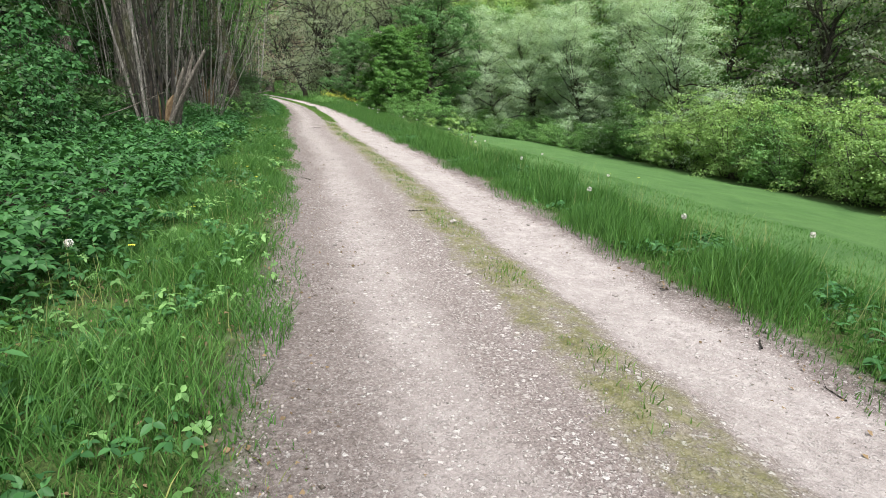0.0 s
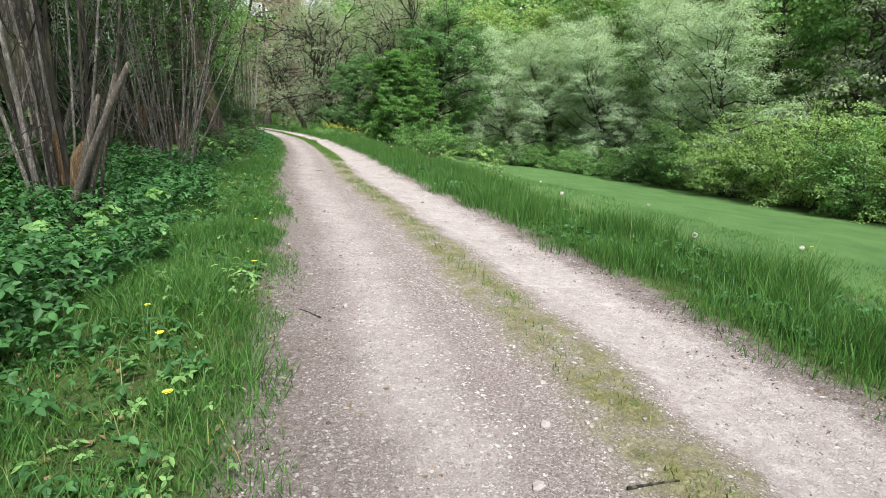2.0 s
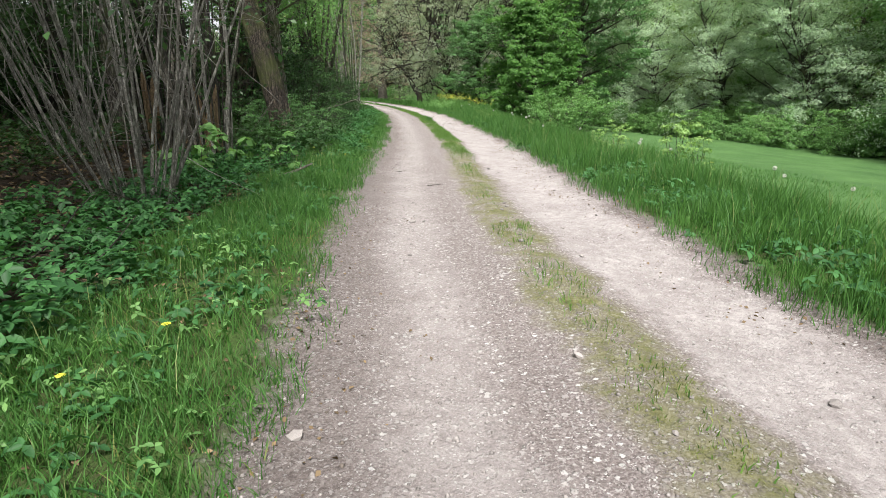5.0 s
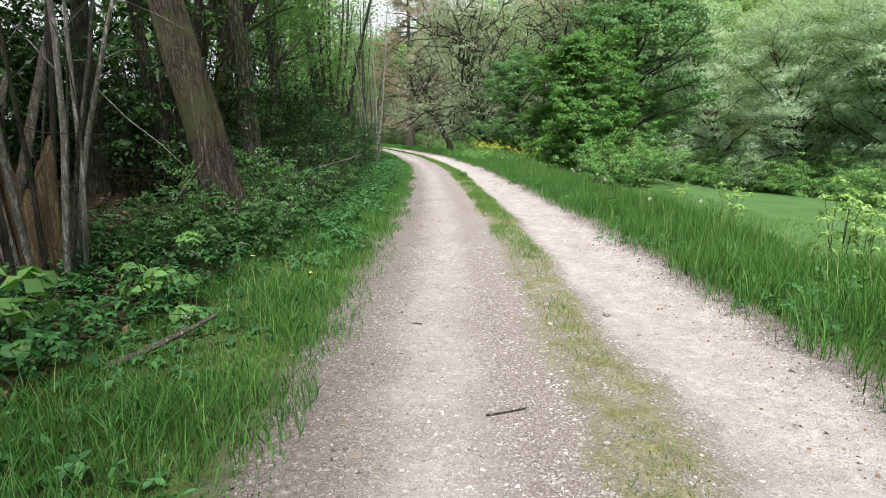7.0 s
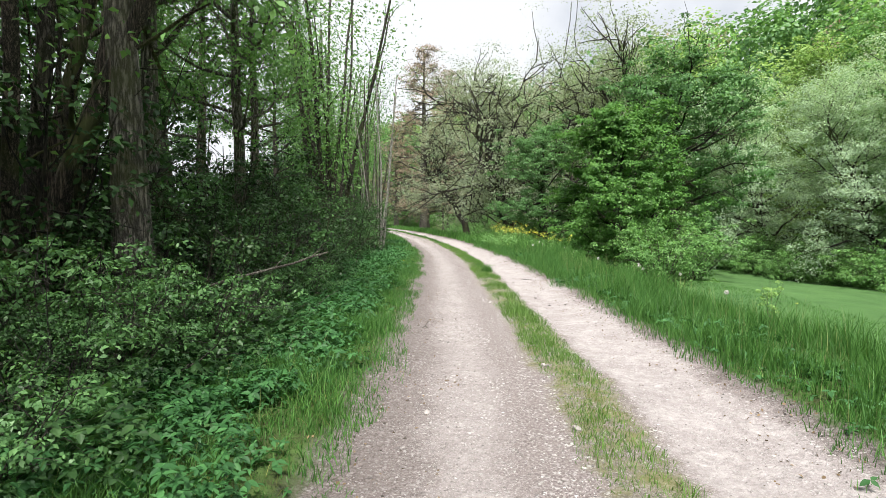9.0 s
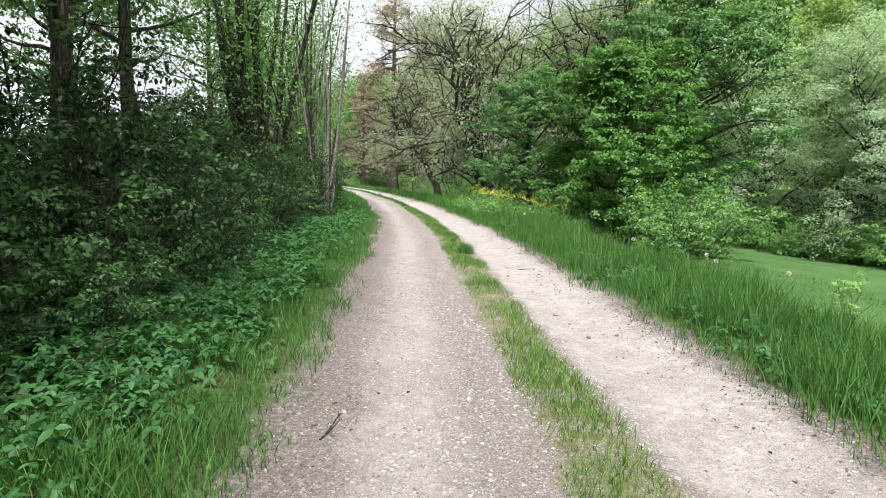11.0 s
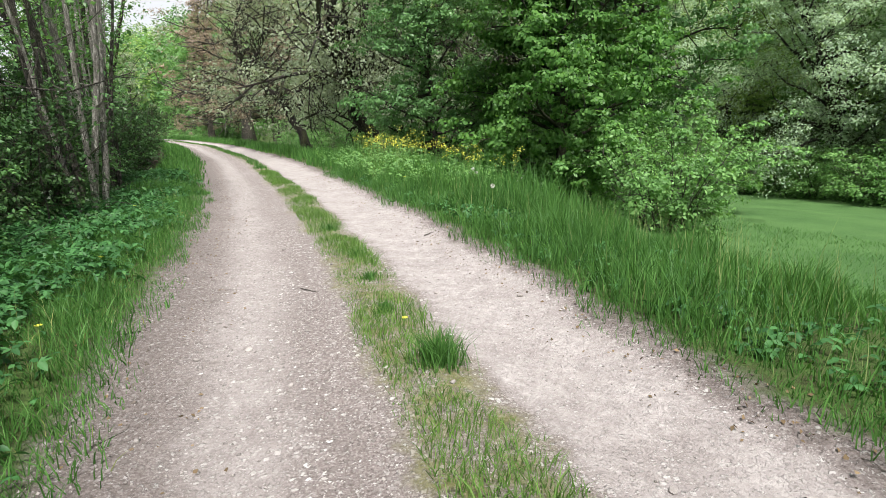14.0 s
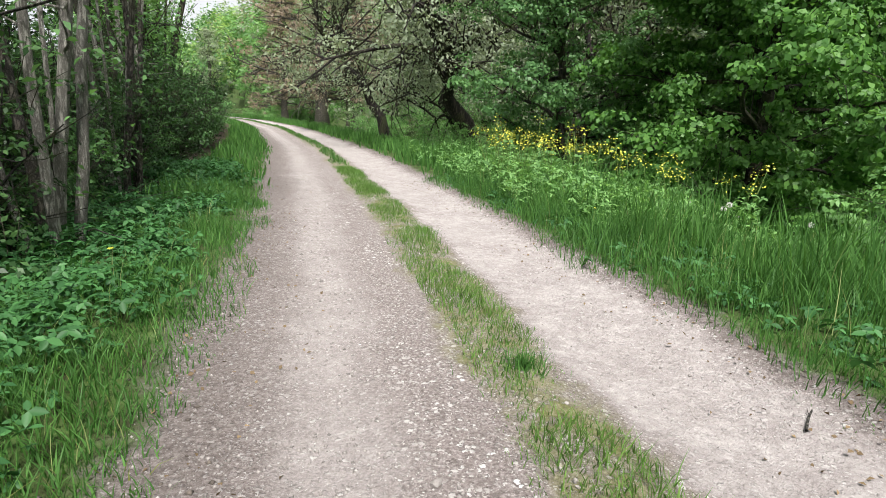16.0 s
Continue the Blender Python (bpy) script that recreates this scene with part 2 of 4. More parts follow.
M_DEEP = leaf_mat("deep_green_leaves", (0.042, 0.110, 0.040), (0.165, 0.315, 0.120), 0.38, 0.4, 0.45)
M_WILLOW = leaf_mat("silvery_willow_leaves", (0.31, 0.42, 0.31), (0.50, 0.63, 0.48), 0.45, 0.75, 0.4)
M_OLIVE = leaf_mat("grey_green_leaves", (0.19, 0.235, 0.17), (0.38, 0.43, 0.32), 0.38, 0.75, 0.4)
M_RUST = leaf_mat("brownish_needles", (0.20, 0.145, 0.12), (0.42, 0.32, 0.27), 0.3, 0.8, 0.4)
M_LIME = leaf_mat("yellow_green_leaves", (0.16, 0.275, 0.08), (0.38, 0.52, 0.20), 0.45, 0.5, 0.5)
M_SAGE = leaf_mat("pale_sage_green_leaves", (0.15, 0.27, 0.09), (0.38, 0.54, 0.21), 0.42, 0.6, 0.5)
M_MAPLE = leaf_mat("bright_maple_leaves", (0.035, 0.11, 0.026), (0.165, 0.33, 0.085), 0.42, 0.45, 0.5)
M_STALK = leaf_mat("pale_grass_stalks", (0.20, 0.25, 0.09), (0.38, 0.42, 0.20), 0.3, 0.6, 0.8)
M_DEAD = leaf_mat("dry_leaf_litter", (0.06, 0.04, 0.025), (0.26, 0.18, 0.11), 0.1, 0.8, 2.0)
M_BARK = bark_mat("rough_brown_bark", (0.016, 0.012, 0.009), (0.30, 0.235, 0.18), 20.0, 0.95, 0.05)
M_BARK_GREY = bark_mat("grey_stem_bark", (0.026, 0.022, 0.018), (0.21, 0.185, 0.155), 14.0, 0.2, 0.3)
M_BARK_DARK = bark_mat("dark_wet_bark", (0.009, 0.0075, 0.006), (0.07, 0.054, 0.042), 9.0, 0.3)
M_BARK_ASH = bark_mat("grey_lichened_bark", (0.05, 0.044, 0.036), (0.36, 0.33, 0.28), 13.0, 0.5, 0.16)
# pale grey bark, lightened further so the stems look lit within the wood
M_BARK_PALE = bark_mat("pale_lit_grey_stems", (0.20, 0.185, 0.165), (0.64, 0.61, 0.56), 16.0, 0.1, 0.2)
M_BROKEN = bark_mat("splintered_wood", (0.16, 0.10, 0.05), (0.50, 0.37, 0.20), 22.0, 0.0, 0.06)
M_STONE = plain_mat("limestone_chips", (0.15, 0.137, 0.13), (0.38, 0.358, 0.348), 60.0)
M_CLOD = plain_mat("brown_soil_crumbs", (0.05, 0.042, 0.036), (0.17, 0.145, 0.125), 50.0)
M_STICK = bark_mat("bleached_deadwood", (0.14, 0.12, 0.10), (0.46, 0.42, 0.36), 20.0, 0.1)
M_YELLOW = plain_mat("yellow_petals", (0.46, 0.50, 0.03), (0.70, 0.70, 0.09), 40.0, 0.6)
M_SEED = plain_mat("white_seed_head", (0.55, 0.55, 0.52), (0.8, 0.8, 0.78), 60.0)
M_STEM = plain_mat("green_stem", (0.08, 0.15, 0.03), (0.16, 0.26, 0.06), 20.0)

# ---------------------------------------------------------------- the lie of the land
LANE_Y = [-60, -10, 0, 2, 4, 10, 13, 15.3, 17, 20, 25, 30, 34, 37, 43, 47.5, 52.8, 57, 69, 85, 110, 150, 220, 400]
LANE_X = [18, 4.3, 1.6, 1.1, 0.53, -0.97, -1.86, -2.6, -3.18, -3.98, -5.2, -6.73, -7.98, -8.88, -11.1, -13.0, -15.2, -17.3, -23.3, -33, -53, -92, -170, -380]
_ty = np.arange(-60, 401, 0.5)
_tx = np.interp(_ty, LANE_Y, LANE_X)
_k = np.exp(-0.5 * (np.arange(-8, 9) / 3.5) ** 2)
_tx[8:-8] = np.convolve(_tx, _k / _k.sum(), "valid")


def lane(y):
    return np.interp(y, _ty, _tx)


def smooth(a, b, v):
    s = np.clip((np.asarray(v, float) - a) / (b - a), 0, 1)
    return s * s * (3 - 2 * s)


def margin(y):
    """How much farther the gravel reaches on the meadow side."""
    return 0.16 * smooth(9, 21, y)


def ripple(x, y, f, seed=0.0):
    """Cheap smooth noise in -1..1."""
    return (np.sin(x * f + 1.3 * np.sin(y * f * 0.7 + seed) + seed) + np.sin(y * f * 1.1 + 1.7 * np.sin(x * f * 0.6 + seed * 2))) * 0.5


def height_u(u, y, x):
    z = 0.035 * np.exp(-(u / 0.22) ** 2) - 0.03 * np.exp(-((u - 0.75) / 0.3) ** 2) - 0.02 * np.exp(-((u + 0.95) / 0.35) ** 2)
    z = z + 0.05 * smooth(1.15, 1.5, u) + 0.07 * smooth(1.8, 2.3, -u)
    z = z + 0.45 * smooth(3.0, 8.0, -u) + 0.9 * smooth(8, 25, -u)
    z = z - 1.25 * smooth(2.2, 8.5, u) - 0.9 * smooth(8.0, 23.0, u)
    z = z + 0.46 * np.maximum(u - 26, 0) * smooth(26, 38, u) * (1 - 0.6 * smooth(55, 200, u))
    z = z + 0.012 * ripple(x, y, 2.3, 0.4) + 0.04 * ripple(x, y, 0.9, 2.0) * smooth(1.6, 3.0, np.abs(u + 0.2)) + 0.12 * ripple(x, y, 0.31, 5.0) * smooth(3.5, 9, np.abs(u))
    return z


def ground_z(x, y):
    x, y = np.asarray(x, float), np.asarray(y, float)
    return height_u(x - lane(y), y, x)


def gz(x, y):
    return float(ground_z(x, y))


# ---------------------------------------------------------------- mesh helpers
class Geo:
    """Collects vertices and faces as arrays."""

    def __init__(self):
        self.v, self.q, self.t, self.n = [], [], [], 0

    def add(self, verts, quads=None, tris=None):
        verts = np.asarray(verts, float).reshape(-1, 3)
        self.v.append(verts)
        if quads is not None and len(quads):
            self.q.append(np.asarray(quads, int) + self.n)
        if tris is not None and len(tris):
            self.t.append(np.asarray(tris, int) + self.n)
        self.n += len(verts)

    def tube(self, pts, radii, sides=6, cap=True, rough=0.0, rng=None, scale=None):
        pts, radii = np.asarray(pts, float), np.asarray(radii, float)
        tan = np.gradient(pts, axis=0)
        tan /= np.linalg.norm(tan, axis=1)[:, None] + 1e-9
        ref = np.array([0.0, 0, 1]) if abs(tan[0, 2]) < 0.8 else np.array([1.0, 0, 0])
        a = np.cross(tan, ref)
        a /= np.linalg.norm(a, axis=1)[:, None] + 1e-9
        b = np.cross(tan, a)
        th = np.arange(sides) * 2 * np.pi / sides
        rr = radii[:, None] * np.ones(sides)
        if scale is not None:
            rr = rr * scale
        if rough and rng is not None:
            lobes = 1 + rough * 0.6 * np.sin(th * 3 + rng.uniform(0, 6)) + rough * 0.4 * np.sin(th * 5 + rng.uniform(0, 6))
            rr = rr * lobes * (1 + rough * 0.5 * rng.normal(size=rr.shape))
        ring = pts[:, None] + rr[..., None] * (np.cos(th)[None, :, None] * a[:, None] + np.sin(th)[None, :, None] * b[:, None])
        m = len(pts)
        i, j = np.meshgrid(np.arange(m - 1), np.arange(sides), indexing="ij")
        k = (j + 1) % sides
        quads = np.stack([i * sides + j, i * sides + k, (i + 1) * sides + k, (i + 1) * sides + j], -1).reshape(-1, 4)
        verts, tris = ring.reshape(-1, 3), None
        if cap:
            verts = np.vstack([verts, pts[-1] + tan[-1] * radii[-1] * 0.5])
            j = np.arange(sides)
            tris = np.stack([(m - 1) * sides + j, (m - 1) * sides + (j + 1) % sides, np.full(sides, m * sides)], -1)
        self.add(verts, quads, tris)

    def leaves(self, centres, size, rng, up=0.5, width=0.55, droop=0.0, facing=None):
        """A folded diamond for each leaf."""
        c = np.asarray(centres, float).reshape(-1, 3)
        n = len(c)
        if not n:
            return
        nor = rng.normal(size=(n, 3))
        if facing is None:
            nor[:, 2] = np.abs(nor[:, 2]) + up
        else:
            nor = nor * 0.45 + facing
            nor[:, 2] += up * 0.6
        nor /= np.linalg.norm(nor, axis=1)[:, None]
        along = rng.normal(size=(n, 3))
        along[:, 2] -= droop
        along -= nor * (along * nor).sum(1)[:, None]
        along /= np.linalg.norm(along, axis=1)[:, None] + 1e-9
        side = np.cross(nor, along)
        s = (np.asarray(size) * rng.uniform(0.6, 1.3, n))[:, None]
        fold = nor * s * 0.12
        verts = np.stack([c - along * s * 0.5, c + side * s * width * 0.5 + fold, c + along * s * 0.55 - fold * 0.6, c - side * s * width * 0.5 + fold], 1).reshape(-1, 3)
        self.add(verts, np.arange(4 * n).reshape(-1, 4))

    def ovals(self, centres, size, rng, up=0.9, width=0.6):
        """Pointed oval leaves in threes, folded along the midrib."""
        c = np.repeat(np.asarray(centres, float).reshape(-1, 3), 3, axis=0)
        n = len(c)
        m = n // 3
        nor = rng.normal(size=(m, 3)) * 0.55
        nor[:, 2] = np.abs(nor[:, 2]) + up
        nor /= np.linalg.norm(nor, axis=1)[:, None]
        a0 = rng.normal(size=(m, 3))
        a0 -= nor * (a0 * nor).sum(1)[:, None]
        a0 /= np.linalg.norm(a0, axis=1)[:, None] + 1e-9
        s0 = np.cross(nor, a0)
        turn = np.tile(np.array([0.0, 1.75, -1.75]), m) + rng.normal(size=n) * 0.2
        nor, a0, s0 = (np.repeat(v, 3, axis=0) for v in (nor, a0, s0))
        along = a0 * np.cos(turn)[:, None] + s0 * np.sin(turn)[:, None]
        along[:, 2] -= 0.25
        side = np.cross(nor, along)
        s = (np.asarray(size) * np.repeat(rng.uniform(0.6, 1.35, m), 3) * rng.uniform(0.8, 1.1, n))[:, None]
        w = side * s * width * 0.5
        f = nor * s * 0.10
        verts = np.stack([c, c + along * s * 0.3 + w * 0.9 + f, c + along * s * 0.65 + w * 0.75 + f, c + along * s, c + along * s * 0.65 - w * 0.75 + f, c + along * s * 0.3 - w * 0.9 + f], 1).reshape(-1, 3)
        b = np.arange(n)[:, None] * 6
        self.add(verts, np.concatenate([b + np.array([[0, 1, 2, 3]]), b + np.array([[0, 3, 4, 5]])]))

    def blades(self, roots, heights, widths, rng, lean=0.35):
        """Bent grass blades of a quad and a tip."""
        r = np.asarray(roots, float)
        n = len(r)
        az = rng.uniform(0, 2 * np.pi, n)
        side = np.stack([np.cos(az), np.sin(az), 0 * az], 1) * (widths * 0.5)[:, None]
        la = rng.uniform(0, 2 * np.pi, n)
        ln = (rng.uniform(0.1, 1.0, n) * lean * heights)
        bend = np.stack([np.cos(la) * ln, np.sin(la) * ln, 0 * la], 1)
        up = np.zeros((n, 3))
        up[:, 2] = heights
        verts = np.stack([r - side, r + side, r + side * 0.75 + up * 0.55 + bend * 0.35, r - side * 0.75 + up * 0.55 + bend * 0.35, r + up * 0.97 + bend], 1).reshape(-1, 3)
        b = np.arange(n)[:, None] * 5
        self.add(verts, b + np.array([[0, 1, 2, 3]]), b + np.array([[3, 2, 4]]))

    def mesh(self, name, material, smooth_shade=False):
        me = bpy.data.meshes.new(name)
        v = np.vstack(self.v) if self.v else np.zeros((0, 3))
        q = np.vstack(self.q) if self.q else np.zeros((0, 4), int)
        t = np.vstack(self.t) if self.t else np.zeros((0, 3), int)
        me.vertices.add(len(v))
        me.vertices.foreach_set("co", v.ravel())
        loops = np.concatenate([q.ravel(), t.ravel()])
        me.loops.add(len(loops))
        me.loops.foreach_set("vertex_index", loops.astype(np.int32))
        starts = np.concatenate([np.arange(len(q)) * 4, len(q) * 4 + np.arange(len(t)) * 3])
        me.polygons.add(len(starts))
        me.polygons.foreach_set("loop_start", starts.astype(np.int32))
        if smooth_shade:
            me.polygons.foreach_set("use_smooth", np.ones(len(starts), bool))
        me.materials.append(material)
        me.update(calc_edges=True)
        return me


def part(name, geo, material, parent, label="", smooth_shade=False):
    me = geo if isinstance(geo, bpy.types.Mesh) else geo.mesh(name, material, smooth_shade)
    ob = new(name, me)
    ob.parent = parent
    if label:
        tagged(ob, label)
    return ob


def stuff(name, geo, material, label, category, kind="stuff"):
    return tagged(new(name, geo.mesh(name, material)), label, category, kind=kind)


# ---------------------------------------------------------------- ground and lane
def sheet(name, us, ys, label, category):
    U, Y = np.meshgrid(us, ys)
    X = lane(Y) + U
    Z = height_u(U, Y, X)
    g = Geo()
    w = len(us)
    i, j = np.meshgrid(np.arange(len(ys) - 1), np.arange(w - 1), indexing="ij")
    g.add(np.stack([X, Y, Z], -1), np.stack([i * w + j, i * w + j + 1, (i + 1) * w + j + 1, (i + 1) * w + j], -1).reshape(-1, 4))
    me = g.mesh(name, M_GROUND, True)
    layer = me.uv_layers.new(name="lane")
    idx = np.empty(len(me.loops), np.int32)
    me.loops.foreach_get("vertex_index", idx)
    layer.data.foreach_set("uv", np.stack([(U - margin(Y) * smooth(0.5, 1.2, U)).ravel()[idx], Y.ravel()[idx]], -1).ravel())
    return tagged(new(name, me), label, category, kind="structure")


ys = np.concatenate([[-59, -45, -35, -25, -18, -12], np.arange(-8, 60, 0.2), np.arange(60, 130, 1.0), np.arange(130, 398, 6)])
sheet("road", np.arange(-2.0, 1.61, 0.09), ys, "pale crushed limestone farm lane with two wheel tracks and a grassy middle", "road")
side_r = 1.6 + np.concatenate([np.arange(0, 3, 0.12), np.arange(3, 12, 0.5), np.arange(12, 60, 2.0), np.arange(60, 260, 10.0), [300, 420, 700, 1200]])
side_l = -2.0 - np.concatenate([np.arange(0, 3, 0.12), np.arange(3, 12, 0.5), np.arange(12, 60, 4.0), [70, 100, 160, 300, 600, 1200]])[::-1]
us_r = np.unique(np.round(np.concatenate([[np.arange(-2.0, 1.61, 0.09)[-1]], side_r[1:]]), 4))
sheet("ground", us_r, ys, "grassy verge falling to a meadow and a wooded slope", "ground")
sheet("ground", np.concatenate([side_l[:-1], [-2.0]]), ys, "grassy verge and dark woodland floor with leaf litter", "ground")


# ---------------------------------------------------------------- woody plants
def bough(rng, start, direction, length, n=6, lift=0.25, wob=0.10):
    p, d = np.array(start, float), np.array(direction, float)
    d /= np.linalg.norm(d)
    pts, stp = [p.copy()], length / (n - 1)
    for _ in range(n - 1):
        d = d + rng.normal(size=3) * wob + np.array([0, 0, lift / (n - 1)])
        d /= np.linalg.norm(d)
        p = p + d * stp
        pts.append(p.copy())
    return np.array(pts)


def clustered(rng, tips, leaves, per, radius):
    """Leaves gathered in rounded sprays round the twig ends, with the way that each spray faces."""
    m = max(8, leaves // per)
    hub = tips[rng.integers(0, len(tips), m)] + rng.normal(size=(m, 3)) * radius * 0.5
    which = rng.integers(0, m, leaves)
    d = rng.normal(size=(leaves, 3))
    d[:, 2] = np.where(rng.uniform(size=leaves) < 0.75, np.abs(d[:, 2]), d[:, 2])
    d /= np.linalg.norm(d, axis=1)[:, None]
    rad = radius * rng.uniform(0.6, 1.35, m)[which] * rng.uniform(0.35, 1.0, leaves) ** 0.6
    return hub[which] + d * rad[:, None] * np.array([1, 1, 0.6]), d


def tree_geo(seed, height, radius, trunk_r, base=0.3, boughs=26, subs=6, leaves=5000, leaf=0.12, spread=0.35, lean=(0, 0), crooked=0.05,
             elev=0.55, up=0.5, width=0.55, droop=0.0, profile="round", sides=8, twig=0.012, rough=0.06, per=38):
    """Trunk with boughs and twigs, and the leaves round the twigs."""
    rng = np.random.default_rng(seed)
    wood, crown = Geo(), Geo()
    n = 12
    s = np.linspace(0, 1, n)
    tr = np.stack([lean[0] * s ** 1.2 * height, lean[1] * s ** 1.2 * height, s * height * 0.93], 1)
    tr[1:, :2] += np.cumsum(rng.normal(size=(n - 1, 2)) * crooked * height / n, axis=0)
    rad = trunk_r * (1 - 0.88 * s) * (1 + 0.55 * np.exp(-s * 16))
    tr[0, 2] = -0.25
    if sides > 16:
        # furrowed bark: ridges that wander up the trunk
        s2 = np.linspace(0, 1, 70) ** 1.6
        tr2 = np.stack([np.interp(s2, s, tr[:, i]) for i in range(3)], 1)
        rad2 = np.interp(s2, s, rad)
        th = np.arange(sides) * 2 * np.pi / sides
        zz = tr2[:, 2][:, None]
        ridge = np.abs(np.sin(th * 9 + 1.4 * np.sin(zz * 2.1 + th * 2) + 0.8 * np.sin(zz * 5.3))) + 0.5 * np.abs(np.sin(th * 17 + 2.0 * np.sin(zz * 3.7)))
        lumps = 0.10 * np.sin(th * 2 + zz * 1.3) + 0.07 * np.sin(th * 3 - zz * 2.7) + 0.14 * np.exp(-zz * 1.6) * np.sin(th * 5 + 1)
        wood.tube(tr2, rad2, sides, scale=0.74 + 0.24 * ridge + 1.3 * lumps + 0.02 * rng.normal(size=ridge.shape))
    else:
        wood.tube(tr, rad, sides, rough=rough, rng=rng)
    tips = []
    for k in range(boughs):
        f = base + (1 - base) * (k + rng.uniform(0, 0.9)) / boughs
        at = np.array([np.interp(f, s, tr[:, i]) for i in range(3)])
        r0 = np.interp(f, s, rad)
        az = k * 2.399 + rng.uniform(-0.5, 0.5)
        g = (f - base) / (1 - base)
        pr = {"round": math.sqrt(max(0.04, 1 - (2 * g - 0.85) ** 2 / 1.4)), "cone": 1.05 - 0.9 * g, "vase": 0.55 + 0.45 * math.sin(g * 2.6)}[profile]
        L = radius * pr * rng.uniform(0.75, 1.15)
        e = elev * (0.5 + 0.9 * g) + rng.uniform(-0.15, 0.2)
        b = bough(rng, at, (math.cos(az) * math.cos(e), math.sin(az) * math.cos(e), math.sin(e)), L, 6, 0.25 - droop, 0.13 + crooked)
        br = max(twig, min(r0 * 0.6, L * 0.026))
        wood.tube(b, np.linspace(br, twig * 0.6, 6), 5, cap=False)
        for q in range(subs):
            w = 0.25 + 0.75 * (q + rng.uniform(0, 1)) / subs
            o = np.array([np.interp(w, np.linspace(0, 1, 6), b[:, i]) for i in range(3)])
            dv = rng.normal(size=3) * 0.8 + (b[-1] - b[0]) / L
            t2 = bough(rng, o, dv, L * rng.uniform(0.25, 0.5), 4, 0.1 - droop, 0.18)
            wood.tube(t2, np.linspace(twig, twig * 0.4, 4), 3, cap=False)
            tips.append(t2[1:])
    tips = np.vstack(tips)
    c, face = clustered(rng, tips, leaves, per, spread)
    mid = tips.mean(0)
    out = (c - mid) / (np.linalg.norm(c - mid, axis=1)[:, None] + 1e-6)
    c[:, 2] = np.maximum(c[:, 2], 0.08)
    crown.leaves(c, leaf, rng, up, width, droop * 2, face + 0.5 * out)
    return wood, crown


def make_tree(name, label, category, bark, leafm, group="", **kw):
    w, c = tree_geo(**kw)
    e = tagged(new(name), label, category, group)
    part("trunk", w, bark, e, smooth_shade=True)
    part("crown", c, leafm, e)
    return e


def shrub_geo(seed, height, radius, stems=14, subs=7, leaves=6000, leaf=0.06, spread=0.22, splay=0.7, width=0.55, up=0.5, stem_r=0.02, per=30):
    rng = np.random.default_rng(seed)
    wood, crown = Geo(), Geo()
    tips = []
    for k in range(stems):
        az = k * 2.399 + rng.uniform(-0.4, 0.4)
        out = splay * math.sqrt((k + 0.5) / stems) * rng.uniform(0.8, 1.2)
        L = height * rng.uniform(0.75, 1.08) * (1 - 0.25 * out)
        st = (math.cos(az) * 0.12 * radius, math.sin(az) * 0.12 * radius, -0.1)
        b = bough(rng, st, (math.cos(az) * out * radius / height, math.sin(az) * out * radius / height, 0.9), L, 7, 0.05, 0.09)
        wood.tube(b, np.linspace(stem_r, stem_r * 0.25, 7), 5, cap=False)
        for q in range(subs):
            w = 0.12 + 0.88 * (q + rng.uniform(0, 1)) / subs
            o = np.array([np.interp(w, np.linspace(0, 1, 7), b[:, i]) for i in range(3)])
            t2 = bough(rng, o, rng.normal(size=3) + np.array([math.cos(az), math.sin(az), 0.4]), radius * rng.uniform(0.25, 0.55), 4, 0.15, 0.2)
            wood.tube(t2, np.linspace(stem_r * 0.35, stem_r * 0.12, 4), 3, cap=False)
            tips.append(t2)
    tips = np.vstack(tips)
    c, face = clustered(rng, tips, leaves, per, spread)
    mid = tips.mean(0) * np.array([1, 1, 0.7])
    out = (c - mid) / (np.linalg.norm(c - mid, axis=1)[:, None] + 1e-6)
    c[:, 2] = np.maximum(c[:, 2], 0.05)
    crown.leaves(c, leaf, rng, up, width, 0.0, face + 0.4 * out)
    return wood, crown


def make_shrub(label, bark, leafm, group="", name="shrub", category="shrub", **kw):
    w, c = shrub_geo(**kw)
    e = tagged(new(name), label, category, group)
    part("branchwork", w, bark, e, smooth_shade=True)
    part("foliage", c, leafm, e)
    return e


def put(e, x, y, turn=0.0, size=1.0, sink=0.05):
    e.matrix_basis = pose(x, y, gz(x, y) - sink, 0, 0, turn) @ Matrix.Scale(size, 4)
    return e


def again(e, x, y, turn=0.0, size=1.0, sink=0.05):
    c = copy_thing(e, pose(x, y, gz(x, y) - sink, 0, 0, turn))
    c.scale = (size, size, size)
    return c


rnd = np.random.default_rng(11)

# trees and bushes that close the meadow
bush_light = make_shrub("broad light green hazel bush at the meadow's edge", M_BARK_GREY, M_SAGE, "bushes along the meadow", seed=1, height=5.6, radius=4.2, stems=26, subs=8, leaves=30000, leaf=0.095, spread=0.42, width=0.75, splay=0.95, stem_r=0.04)
bush_deep = make_shrub("dense mid-green bush at the meadow's edge", M_BARK_GREY, M_FRESH, "bushes along the meadow", seed=2, height=5.0, radius=3.8, stems=24, subs=8, leaves=27000, leaf=0.095, spread=0.42, width=0.75, splay=0.95, stem_r=0.04)
bush_low = make_shrub("low mid-green thicket along the meadow's edge", M_BARK_GREY, M_FRESH, "bushes along the meadow", seed=3, height=2.6, radius=3.0, stems=22, subs=7, leaves=13000, leaf=0.10, spread=0.35, width=0.75, splay=1.0, stem_r=0.03)
